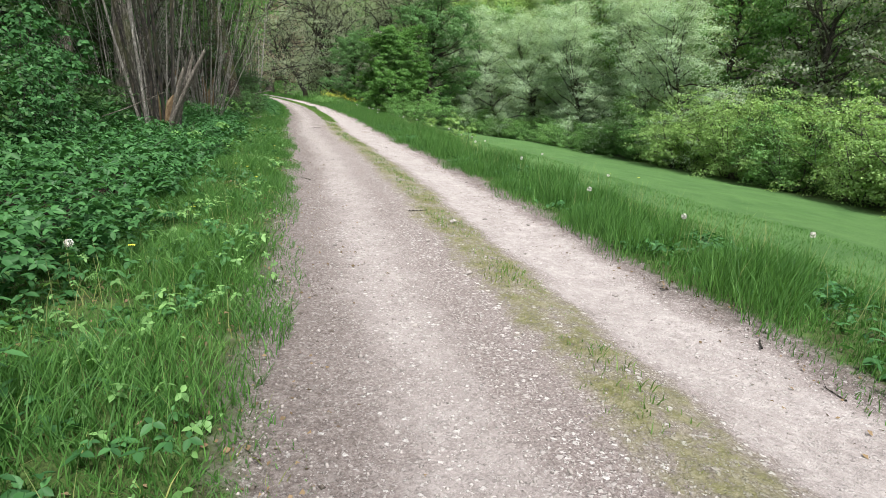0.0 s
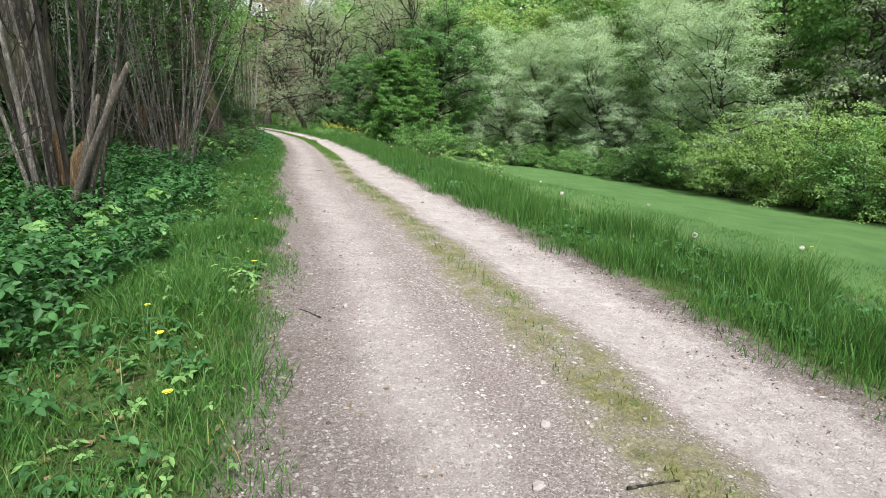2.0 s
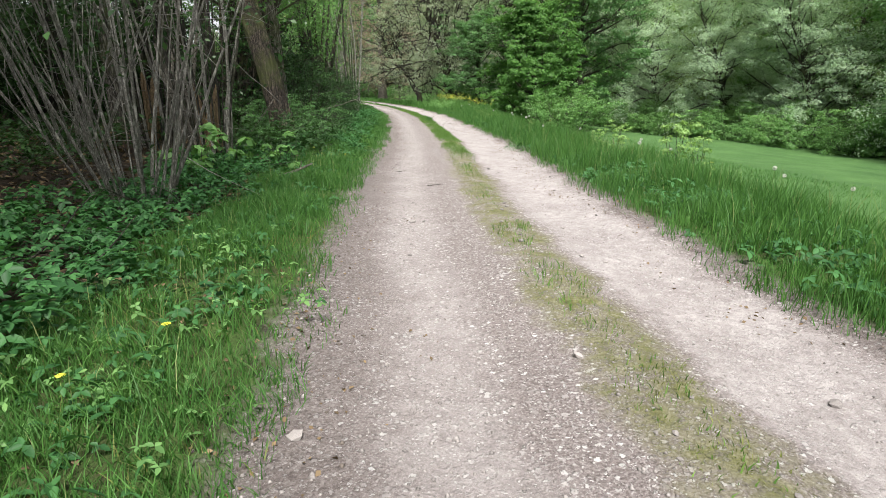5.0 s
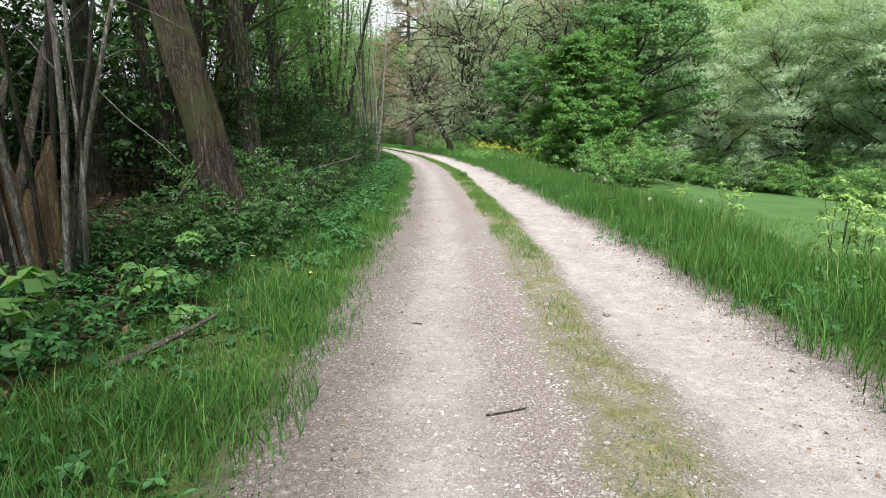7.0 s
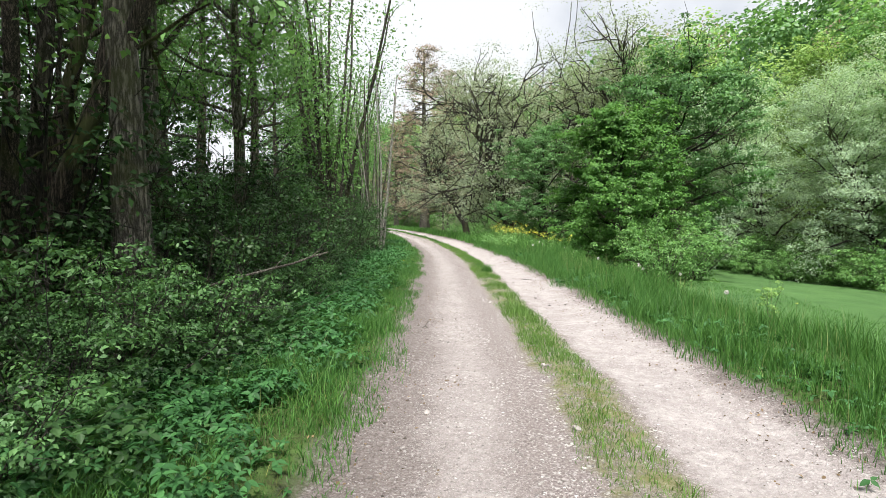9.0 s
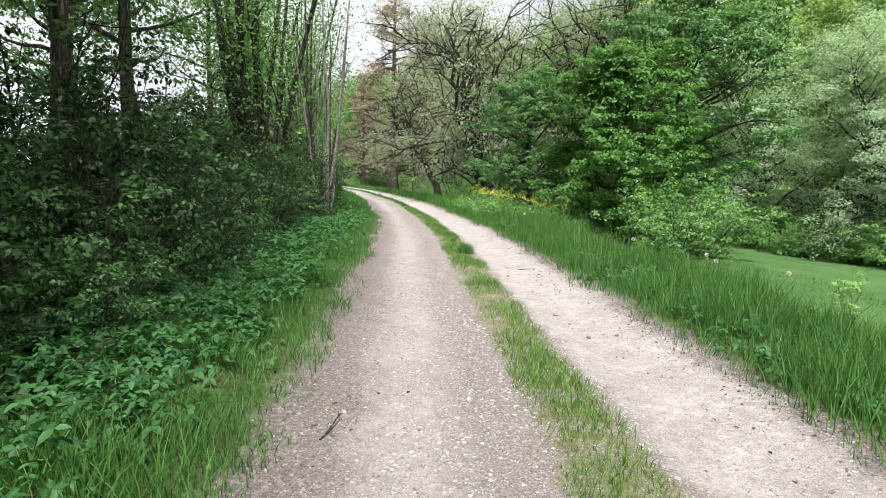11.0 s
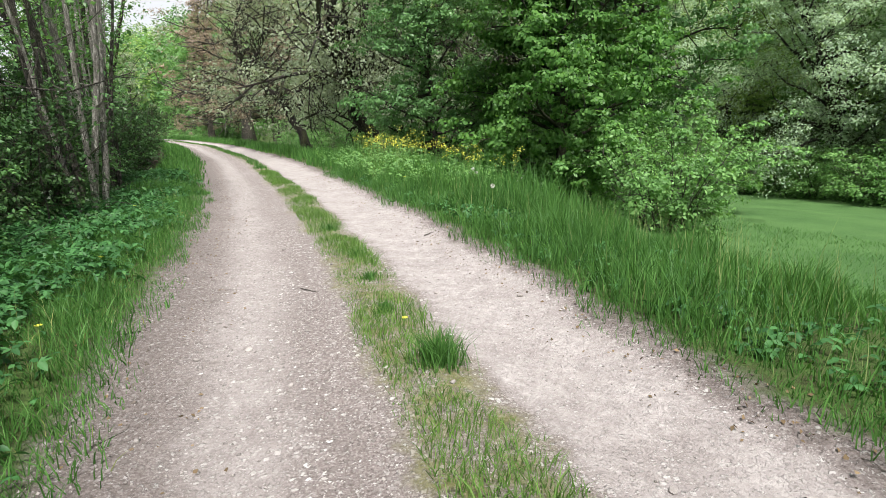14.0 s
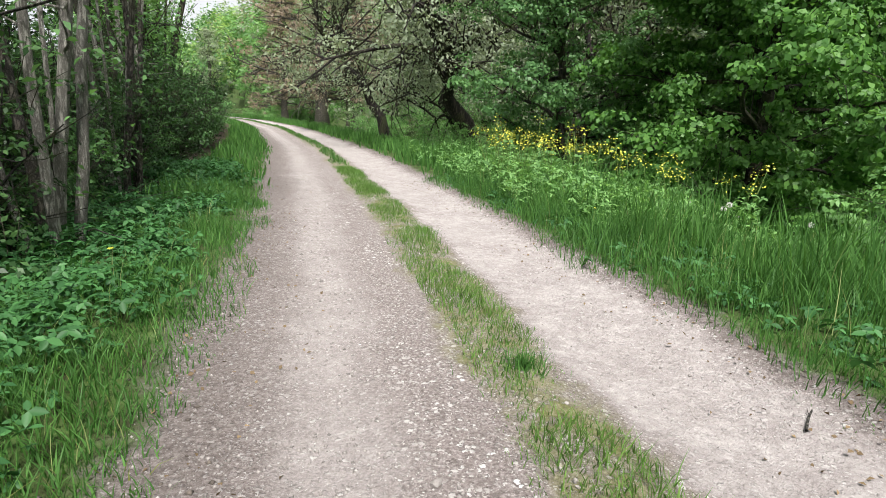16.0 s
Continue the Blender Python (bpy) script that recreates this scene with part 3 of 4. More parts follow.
willow = make_tree("willow_tree", "silvery grey-green willow with slanting dark limbs", "tree", M_BARK_DARK, M_WILLOW, "willows behind the meadow", seed=4, height=11.5, radius=5.0, trunk_r=0.24, base=0.06, boughs=44, subs=7, leaves=44000, leaf=0.125, spread=0.95, width=0.45, up=0.9, per=110, crooked=0.16, lean=(-0.15, 0.05), elev=0.6)
tree_fresh = make_tree("deciduous_tree", "tall fresh green broadleaf tree behind the meadow", "tree", M_BARK_GREY, M_FRESH, "broadleaf trees behind the meadow", seed=5, height=17, radius=5.2, trunk_r=0.26, base=0.08, boughs=44, subs=7, leaves=21000, leaf=0.21, spread=0.75, width=0.75, elev=0.4)
tree_deep = make_tree("deciduous_tree", "tall deep green broadleaf tree behind the meadow", "tree", M_BARK_DARK, M_DEEP, "broadleaf trees behind the meadow", seed=6, height=18, radius=5.4, trunk_r=0.28, base=0.06, boughs=46, subs=7, leaves=21000, leaf=0.21, spread=0.7, width=0.8, elev=0.4)
tree_grey = make_tree("deciduous_tree", "thinly leaved grey-brown tree with bare upright twigs", "tree", M_BARK_GREY, M_OLIVE, "broadleaf trees behind the meadow", seed=7, height=16, radius=4.4, trunk_r=0.22, base=0.08, boughs=46, subs=8, leaves=12000, leaf=0.17, spread=0.75, width=0.7, elev=0.8, twig=0.025)
tree_lime = make_tree("deciduous_tree", "tall yellow-green broadleaf tree in fresh leaf", "tree", M_BARK_GREY, M_LIME, "broadleaf trees behind the meadow", seed=8, height=17, radius=4.8, trunk_r=0.24, base=0.1, boughs=42, subs=7, leaves=18000, leaf=0.2, spread=0.7, width=0.8, elev=0.5)

first = {}


def place(e, u, y, turn, size, sink=0.1):
    x = float(lane(y)) + u
    if e.name in first:
        return again(e, x, y, turn, size, sink)
    first[e.name] = 1
    return put(e, x, y, turn, size, sink)


for k, y in enumerate(np.arange(8, 76, 3.5)):
    e = (bush_low, bush_deep, bush_light)[int(rnd.integers(0, 3))]
    if 17 < y < 34:
        e = bush_light if k % 3 else bush_deep
    if 36 < y < 42:
        e = bush_deep
    if y > 43:
        e = bush_low
    place(e, 24.0 + rnd.uniform(-0.5, 1.2), float(y), rnd.uniform(0, 360), rnd.uniform(0.85, 1.1))
for y in np.arange(43, 66, 2.6):
    place(bush_low, 22.2 + rnd.uniform(-0.4, 0.4), float(y), rnd.uniform(0, 360), rnd.uniform(0.7, 0.95))
for u, y, s in ((25.0, 38, 0.85), (27.0, 43.5, 1.0), (25.0, 48.5, 0.8), (25.0, 55, 0.9), (25, 62, 1.0), (27, 52, 0.95), (26, 68, 0.9)):
    place(willow, u, float(y), rnd.uniform(0, 60), s)
for k, y in enumerate(np.arange(6, 100, 4.6)):
    e = (tree_fresh, tree_deep, tree_grey, tree_lime, tree_fresh)[int(rnd.integers(0, 5))]
    if y < 27:
        e = tree_deep if k % 3 else tree_grey
    if 40 < y < 76:
        e = tree_lime if k % 2 else tree_fresh
    place(e, 30.0 + rnd.uniform(-1.0, 2.5), float(y + rnd.uniform(-1, 1)), rnd.uniform(0, 360), rnd.uniform(0.8, 1.1), 0.4)


# the wooded slope, far off
def far_woods(name, label, material, count, seed, leafs, size, tall):
    rng = np.random.default_rng(seed)
    g = Geo()
    yy = rng.uniform(-30, 300, count)
    uu = 36 + (rng.uniform(0, 1, count) ** 1.3) * 150
    xx = lane(yy) + uu
    zz = ground_z(xx, yy)
    for x, y, z in zip(xx, yy, zz):
        r, h = rng.uniform(3.2, 5.6), rng.uniform(0.75, 1.25) * tall
        near = float(np.clip((math.hypot(x + 4, y - 20) - 45) / 90, 0, 1))
        fine = size * (0.24 + 0.70 * near)
        n = int(leafs * rng.uniform(0.7, 1.2) * (1 + 5.0 * (1 - near)))
        d = rng.normal(size=(n, 3))
        d /= np.linalg.norm(d, axis=1)[:, None]
        k = rng.normal(size=(9, 3))
        k /= np.linalg.norm(k, axis=1)[:, None]
        bump = 0.72 + 0.45 * np.maximum(0, (d @ k.T)).max(1) ** 3
        c = d * (np.array([r, r, h * 0.5])) * (bump * rng.uniform(0.7, 1.05, n))[:, None] + np.array([x, y, z + h * 0.5])
        g.leaves(c, fine, rng, 0.3, 0.75, 0.0, d + np.array([0, 0, 0.4]))
        g.tube(np.array([[x, y, z - 0.3], [x, y, z + h * 0.6]]), [0.2, 0.06], 4, cap=False)
    return stuff(name, g, material, label, "woodland")


far_woods("far_woods", "fresh green deciduous wood on the hillside", M_FRESH, 180, 21, 260, 1.15, 13)
far_woods("far_woods", "deep green deciduous wood on the hillside", M_DEEP, 170, 22, 260, 1.15, 14)
far_woods("far_woods", "grey-green budding trees on the hillside", M_OLIVE, 160, 23, 240, 1.0, 13)
far_woods("far_woods", "yellow-green budding trees on the hillside", M_LIME, 160, 24, 240, 1.0, 13)
far_woods("far_woods", "brownish leafless trees on the hillside", M_RUST, 60, 25, 170, 0.8, 12)

# dense green tree and bushes on the verge
verge_tree = make_tree("maple_tree", "dense bright green maple with branches down to the ground", "tree", M_BARK_DARK, M_MAPLE, seed=31, height=7.6, radius=2.9, trunk_r=0.18, base=0.05, boughs=44, subs=9, leaves=62000, leaf=0.112, spread=0.36, width=0.75, elev=0.35, per=55)
put(verge_tree, -4.6, 47.8, 40)
dark_tree = make_tree("spreading_tree", "tall dark tree with a thick trunk and long arching limbs", "tree", M_BARK_DARK, M_DEEP, seed=34, height=12.5, radius=5.2, trunk_r=0.3, base=0.16, boughs=36, subs=9, leaves=38000, leaf=0.15, spread=0.5, width=0.75, elev=0.4, crooked=0.14, twig=0.025)
put(dark_tree, -2.2, 52.5, 40, 0.9)
again(dark_tree, -8.0, 50.6, 200, 0.55)
verge_bush = make_shrub("loose light green bush at the foot of the bank", M_BARK_GREY, M_FRESH, "bushes by the lane", seed=32, height=2.5, radius=1.7, stems=18, subs=9, leaves=8000, leaf=0.085, spread=0.22, splay=0.9)
put(verge_bush, -3.2, 43.6, 0, 1.1)
for x, y, a, s in ((-1.8, 46.0, 120, 1.2), (-6.6, 50.0, 200, 0.9), (-8.4, 54.5, 70, 1.0), (-10.5, 60.0, 10, 1.2), (-2.6, 50.5, 250, 1.4), (-11.5, 57.5, 150, 0.7)):
    again(verge_bush, x, y, a, s)
sapling = make_shrub("thin sapling with pale leaves standing in the meadow", M_BARK_GREY, M_SAGE, "saplings in the meadow", name="sapling", category="sapling", seed=33, height=1.6, radius=0.6, stems=5, subs=7, leaves=620, leaf=0.075, spread=0.14, splay=0.6, stem_r=0.01)
put(sapling, 0.35, 27.8, 0, 1.15)
again(sapling, -0.95, 30.2, 100, 0.85)
again(sapling, 1.2, 28.9, 200, 1.0)
again(sapling, -1.0, 37.0, 300, 0.8)

# orchard trees and larches beyond
orchard = make_tree("fruit_tree", "old crooked fruit tree with dark lichened limbs", "tree", M_BARK_DARK, M_OLIVE, "old fruit trees", seed=41, height=9.5, radius=5.0, trunk_r=0.3, base=0.2, boughs=22, subs=9, leaves=14000, leaf=0.11, spread=0.8, crooked=0.42, elev=0.7, lean=(-0.3, 0.0), twig=0.035)
put(orchard, -15.6, 65.5, 0)
for x, y, a, s in ((-8.2, 55.5, 200, 1.3), (-10.5, 59, 60, 1.2), (-4.5, 60, 320, 1.35), (-11.5, 63, 80, 1.2), (-18.6, 77.5, 150, 1.1), (-6.5, 64, 230, 1.1), (-12, 74, 300, 1.25), (-3, 70, 190, 1.2), (-15, 86, 10, 1.2)):
    again(orchard, x, y, a, s)
conifer = make_tree("larch_tree", "tall brownish half-bare larch with drooping branches", "tree", M_BARK_GREY, M_RUST, "larches at the bend", seed=42, height=21, radius=6.0, trunk_r=0.5, base=0.15, boughs=64, subs=8, leaves=19000, leaf=0.22, spread=0.6, profile="cone", elev=0.12, droop=0.35, width=0.3, twig=0.045, crooked=0.02)
put(conifer, -27.2, 88.0, 0, 1.2)
again(conifer, -24.6, 91.0, 70, 1.1)
again(conifer, -34.5, 97.0, 140, 0.8)
for x, y, a, s in ((-30, 106, 80, 0.9), (-18, 97, 50, 0.85), (-24, 108, 200, 0.95), (-40, 116, 300, 0.9), (-12, 96, 60, 0.7), (-48, 124, 200, 0.9), (-62, 132, 100, 0.95), (-77, 140, 10, 1.0), (-90, 146, 60, 1.0), (-8, 84, 20, 0.6), (-1, 79, 60, 0.65)):
    again((tree_fresh, tree_deep, tree_grey, tree_lime)[int(a / 10) % 4], x, y, a, s)
for x, y, a, s in ((-18, 74, 0, 0.8), (-13.5, 69, 90, 0.75), (-21, 84, 30, 0.7), (-34, 101, 10, 1.0), (-43, 109, 80, 1.0), (-53, 114, 180, 1.0), (-62, 123, 180, 1.0), (-9, 66, 20, 0.9), (-15, 86, 20, 1.0), (-5, 59, 70, 0.9), (-4, 74, 70, 1.1)):
    again(bush_deep if int(a) % 20 else bush_low, x, y, a, s)


# ---------------------------------------------------------------- woodland side
def clump_geo(seed, stems, height, r, splay, lean=(0, 0)):
    rng = np.random.default_rng(seed)
    out = []
    for k in range(stems):
        az, g = k * 2.399, Geo()
        o = splay * rng.uniform(0.3, 1.2)
        L = height * rng.uniform(0.55, 1.05)
        base_r = 0.3 * math.sqrt((k + 0.3) / stems)
        b = bough(rng, (math.cos(az) * base_r, math.sin(az) * base_r, -0.15), (math.cos(az) * o + lean[0], math.sin(az) * o + lean[1], 1), L, 9, 0.15, 0.04)
        rr = r * rng.uniform(0.45, 1.15)
        g.tube(b, np.linspace(rr, rr * 0.35, 9), 6, rough=0.05, rng=rng)
        for q in range(4):
            w = rng.uniform(0.2, 0.95)
            p0 = np.array([np.interp(w, np.linspace(0, 1, 9), b[:, i]) for i in range(3)])
            g.tube(bough(rng, p0, rng.normal(size=3) + np.array([0, 0, 0.8]), L * rng.uniform(0.08, 0.28), 4, 0.1, 0.25), np.linspace(rr * 0.3, rr * 0.1, 4), 3, cap=False)
        out.append((g, b))
    return out


def make_clump(label, bark, leafm, seed, stems, height, r, splay, lean=(0, 0), leaves=3000, leaf=0.07, top=0.55, group="", stub=False):
    rng = np.random.default_rng(seed + 500)
    e = tagged(new("coppice_clump"), label, "tree", group)
    tips = []
    for k, (g, b) in enumerate(clump_geo(seed, stems, height, r, splay, lean)):
        part("stem", g, (bark, M_BARK_GREY if stems < 25 else bark, bark if stems < 9 or stems > 19 else M_BARK_DARK)[k % 3], e, smooth_shade=True)
        tips.append(b[int(9 * top):])
    tips = np.vstack(tips)
    if leaves:
        c = Geo()
        c.leaves(tips[rng.integers(0, len(tips), leaves)] + rng.normal(size=(leaves, 3)) * 0.5, leaf, rng)
        part("crown", c, leafm, e)
    if stub:
        for k in range(5):
            g = Geo()
            a = rng.uniform(0, 6.28)
            x0, y0 = 0.14 * math.cos(a) + 0.05, 0.14 * math.sin(a) - 0.1
            h = rng.uniform(0.75, 1.35)
            g.tube(np.array([[x0, y0, -0.1], [x0 * 1.2, y0 * 1.2, h * 0.5], [x0 * 1.5, y0 * 1.5, h * 0.85], [x0 * 1.9, y0 * 1.6, h]]), [0.075, 0.065, 0.055, 0.012], 7, rough=0.15, rng=rng)
            part("broken_stub", g, M_BROKEN, e, "splintered pale stump of a snapped stem")
        for k, (dx, dy) in enumerate(((0.32, -0.05), (0.4, 0.1), (0.46, -0.2))):
            g = Geo()
            g.tube(bough(rng, (dx * 0.4, dy - 0.1, 0), (dx, dy * 0.4, 1.15), 1.5 + 0.25 * k, 6, 0.1, 0.03), [0.05, 0.05, 0.045, 0.042, 0.04, 0.02], 7, rough=0.12, rng=rng)
            part("snapped_stem", g, M_STICK, e, "bleached snapped stem with a ragged end")
    return e


clump_a = make_clump("coppiced hazel stool of many grey stems with snapped stubs", M_BARK_PALE, M_HEDGE, 51, 18, 6.5, 0.033, 0.14, lean=(-0.03, 0), leaves=1500, top=0.75, stub=True, group="coppice clumps by the lane")
put(clump_a, -5.5, 10.9)
clump_b = make_clump("thicket of thin bare grey stems leaning over the verge", M_BARK_PALE, M_HEDGE, 52, 26, 5.0, 0.018, 0.5, lean=(0.05, -0.05), leaves=1500, top=0.6, group="coppice clumps by the lane")
put(clump_b, -7.0, 16.7)
again(clump_b, -8.4, 14.6, 60, 1.0)
again(clump_b, -9.6, 18.6, 290, 0.9)
clump_e = make_clump("hazel stool of straight pale poles with cut white ends", M_BARK_PALE, M_HEDGE, 56, 17, 5.5, 0.027, 0.14, lean=(-0.04, 0.02), leaves=700, top=0.7, stub=True, group="coppice clumps by the lane")
put(clump_e, -8.35, 20.1, 200)
again(clump_e, -9.5, 20.2, 80, 1.05)
clump_c = make_clump("tall cluster of grey upright alder stems with sparse leaves", M_BARK_GREY, M_FRESH, 53, 19, 11.0, 0.1, 0.2, lean=(-0.06, 0), leaves=9000, leaf=0.12, top=0.4, group="coppice clumps by the lane")
put(clump_c, -14.8, 39.2)
again(clump_c, -18.2, 47.5, 200, 0.85)
again(clump_c, -21.5, 54, 20, 0.9)
clump_d = make_clump("cluster of slim pale stems rising from the shrubs", M_BARK_PALE, M_DEEP, 54, 8, 7.5, 0.05, 0.12, leaves=1500, leaf=0.08, top=0.3, group="coppice clumps by the lane")
put(clump_d, -13.3, 39.9)
again(clump_d, -16.2, 45.0, 100, 1.0)
again(clump_d, -14.6, 42.6, 200, 0.9)

big = make_tree("old_tree", "thick leaning old trunk with furrowed mossy bark", "tree", M_BARK, M_HEDGE, seed=61, height=11, radius=3.6, trunk_r=0.215, base=0.42, boughs=18, subs=8, leaves=8000, leaf=0.09, spread=0.5, crooked=0.04, lean=(-0.2, -0.06), sides=72)
put(big, -8.2, 22.5, 0, 1.0, 0.1)
tall = make_tree("woodland_tree", "straight grey-brown trunk with airy fresh leaves", "tree", M_BARK_ASH, M_FRESH, "woodland trees by the lane", seed=62, height=14, radius=3.0, trunk_r=0.18, base=0.27, boughs=30, subs=8, leaves=11000, leaf=0.10, spread=0.6, width=0.7, crooked=0.03, sides=12)
put(tall, -9.75, 25.4, 0)
for k, (x, y, s) in enumerate(((-7.0, 12.6, 1.1), (-11.2, 17, 0.9), (-12.0, 27.8, 0.9), (-12.6, 31, 0.8), (-11.2, 21.5, 0.85), (-14.2, 33.8, 0.8), (-16.6, 34.5, 0.9), (-12.2, 24.4, 0.95))):
    again(tall, x, y, 50 + k * 77, s)
deep_wood = make_tree("woodland_tree", "tall shaded tree deeper in the wood", "tree", M_BARK_DARK, M_DEEP, "woodland trees deeper in", seed=63, height=14, radius=3.2, trunk_r=0.2, base=0.22, boughs=28, subs=7, leaves=9500, leaf=0.13, spread=0.6, width=0.7, crooked=0.04, sides=10)
put(deep_wood, -13.2, 22, 0, 1.1)
for k, (x, y, s) in enumerate(((-15, 27, 1.0), (-12, 8, 0.9), (-17, 14, 1.0), (-18, 33, 1.0), (-20, 22, 1.1), (-16, 4, 1.0), (-24, 30, 1.1), (-29, 47, 1.1), (-27, 58, 1.0), (-33, 66, 1.0), (-10, 3.5, 0.9), (-38, 78, 1.1), (-14.5, 18, 0.9), (-22.5, 35.5, 1.0), (-25, 42, 1.0), (-23, 48.5, 0.9))):
    again(deep_wood, x, y, k * 77, s)
fork = make_clump("cluster of thick mossy stems leaning out from one stool", M_BARK, M_FRESH, 55, 7, 9.0, 0.13, 0.24, lean=(0.12, 0), leaves=3000, leaf=0.09, top=0.5, group="coppice clumps by the lane")
put(fork, -11.0, 24.9)

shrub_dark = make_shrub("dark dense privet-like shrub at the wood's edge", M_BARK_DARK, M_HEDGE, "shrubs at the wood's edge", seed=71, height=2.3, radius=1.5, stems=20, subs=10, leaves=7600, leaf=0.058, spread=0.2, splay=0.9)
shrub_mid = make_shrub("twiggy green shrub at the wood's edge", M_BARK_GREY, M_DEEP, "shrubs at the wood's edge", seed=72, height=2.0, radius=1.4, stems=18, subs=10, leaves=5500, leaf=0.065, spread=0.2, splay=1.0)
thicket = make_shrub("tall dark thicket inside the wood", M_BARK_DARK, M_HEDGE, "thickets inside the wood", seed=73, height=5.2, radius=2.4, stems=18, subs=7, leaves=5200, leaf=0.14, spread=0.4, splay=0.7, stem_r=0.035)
k = 0
for y in np.arange(24.4, 47, 1.35):
    place(shrub_mid if k % 3 == 0 else shrub_dark, -3.9 - rnd.uniform(0, 0.5), float(y), rnd.uniform(0, 360), rnd.uniform(0.7, 1.0))
    k += 1
for y in np.arange(25, 62, 1.9):
    place(shrub_dark if k % 3 else shrub_mid, -5.4 - rnd.uniform(0, 0.8), float(y), rnd.uniform(0, 360), rnd.uniform(1.1, 1.5))
    k += 1
for y in np.arange(46, 66, 2.5):
    place(shrub_dark if k % 2 else shrub_mid, -4.2 - rnd.uniform(0, 0.5), float(y), rnd.uniform(0, 360), rnd.uniform(0.9, 1.2))
    k += 1
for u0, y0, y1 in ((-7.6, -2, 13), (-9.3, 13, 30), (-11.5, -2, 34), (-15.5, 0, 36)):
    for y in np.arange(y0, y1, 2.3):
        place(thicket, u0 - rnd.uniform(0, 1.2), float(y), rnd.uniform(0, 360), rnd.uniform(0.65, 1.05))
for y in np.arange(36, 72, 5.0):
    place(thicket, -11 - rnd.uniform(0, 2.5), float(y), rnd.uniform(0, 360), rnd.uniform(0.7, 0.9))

for x, y, a, s in ((-8.75, 23.9, 40, 0.55), (-8.75, 24.9, 160, 0.62), (-9.6, 24.3, 280, 0.75)):
    again(shrub_mid, x, y, a, s)

bank_bush = make_shrub("leafy green bramble and hazel bush on the bank", M_BARK_GREY, M_NETTLE, "bushes on the bank", seed=74, height=2.1, radius=1.5, stems=22, subs=9, leaves=5200, leaf=0.085, spread=0.22, splay=1.0, width=0.7, stem_r=0.014)
put(bank_bush, -6.4, 8.3, 0, 0.95)
for y in np.arange(21.5, 30.5, 1.1):
    place(shrub_dark if int(y * 7) % 2 else shrub_mid, -3.35 - rnd.uniform(0, 0.5), float(y), rnd.uniform(0, 360), rnd.uniform(0.34, 0.5))
for x, y, a, s in ((-5.3, 6.8, 60, 0.7), (-7.6, 9.6, 140, 1.1), (-4.9, 5.2, 250, 0.6), (-6.9, 6.9, 20, 1.0), (-8.6, 11.0, 300, 1.2), (-8.3, 7.4, 200, 1.2)):
    again(bank_bush, x, y, a, s)
hazel_shoot = make_shrub("young hazel shoot with broad pale green leaves", M_BARK_GREY, M_FRESH, "hazel shoots by the wood", name="hazel_shoot", category="sapling", seed=75, height=0.75, radius=0.5, stems=6, subs=5, leaves=150, leaf=0.085, spread=0.10, splay=0.8, width=0.85, stem_r=0.006, up=0.8)
put(hazel_shoot, -3.95, 8.75, 0, 0.9)
for x, y, a, s in ((-3.75, 9.3, 70, 0.7), (-4.2, 9.6, 140, 1.0), (-7.4, 18.9, 30, 1.35), (-7.0, 19.9, 200, 1.0), (-7.35, 18.0, 110, 1.2), (-8.0, 22.0, 0, 0.9)):
    again(hazel_shoot, x, y, a, s)

# ---------------------------------------------------------------- grass and undergrowth
def scatter(rng, n, u0, u1, y0, y1, edge=0.0):
    y = rng.uniform(y0, y1, n)
    u = rng.uniform(u0, u1, n)
    if edge:
        u = u + edge * ripple(u * 0 + 3, y, 2.1, 1.0) + edge * 0.6 * ripple(y * 0, y, 6.3, 4.0)
    x = lane(y) + u
    return np.stack([x, y, height_u(u, y, x) - 0.01], 1), u, y


def grass(name, label, material, n, u0, u1, y0, y1, h, w, seed, edge=0.12, lean=0.45, tuft=0.5, fade=0.2):
    rng = np.random.default_rng(seed)
    r, u, y = scatter(rng, n, u0, u1, y0, y1, edge)
    keep = (ripple(r[:, 0], y, 2.2, seed + 1) + 0.7 * ripple(r[:, 0], y, 6.1, seed + 7) > -0.55) | (rng.uniform(size=n) < 0.6)
    # the sward thins out and shortens towards the gravel
    if u1 < -1:
        depth = u1 - u
    elif u0 > 1:
        depth = u - u0
    else:
        depth = (u1 - u0) * 0.5 + 0.04 - np.abs(u)
    reach = 0.45 if abs(u0) > 1 else 0.16
    inner = np.clip(depth / reach + 0.35 * ripple(r[:, 0], y, 4.3, seed + 5), 0, 1)
    keep &= rng.uniform(size=n) < (0.25 + 0.75 * inner) * smooth(y0 - 0.1, y0 + fade, y)
    r, u, y, inner = r[keep], u[keep], y[keep], inner[keep]
    n = len(r)
    f = (0.5 + 0.5 * inner) * (1 + tuft * ripple(r[:, 0], y, 3.1, seed) * 0.8 + tuft * 0.4 * ripple(r[:, 0], y, 9.0, seed + 3))
    hh = h * np.clip(f, 0.25, 1.8) * rng.uniform(0.45, 1.2, n)
    g = Geo()
    g.blades(r, hh, w * rng.uniform(0.6, 1.4, n), rng, lean)
    return stuff(name, g, material, label, "grass")


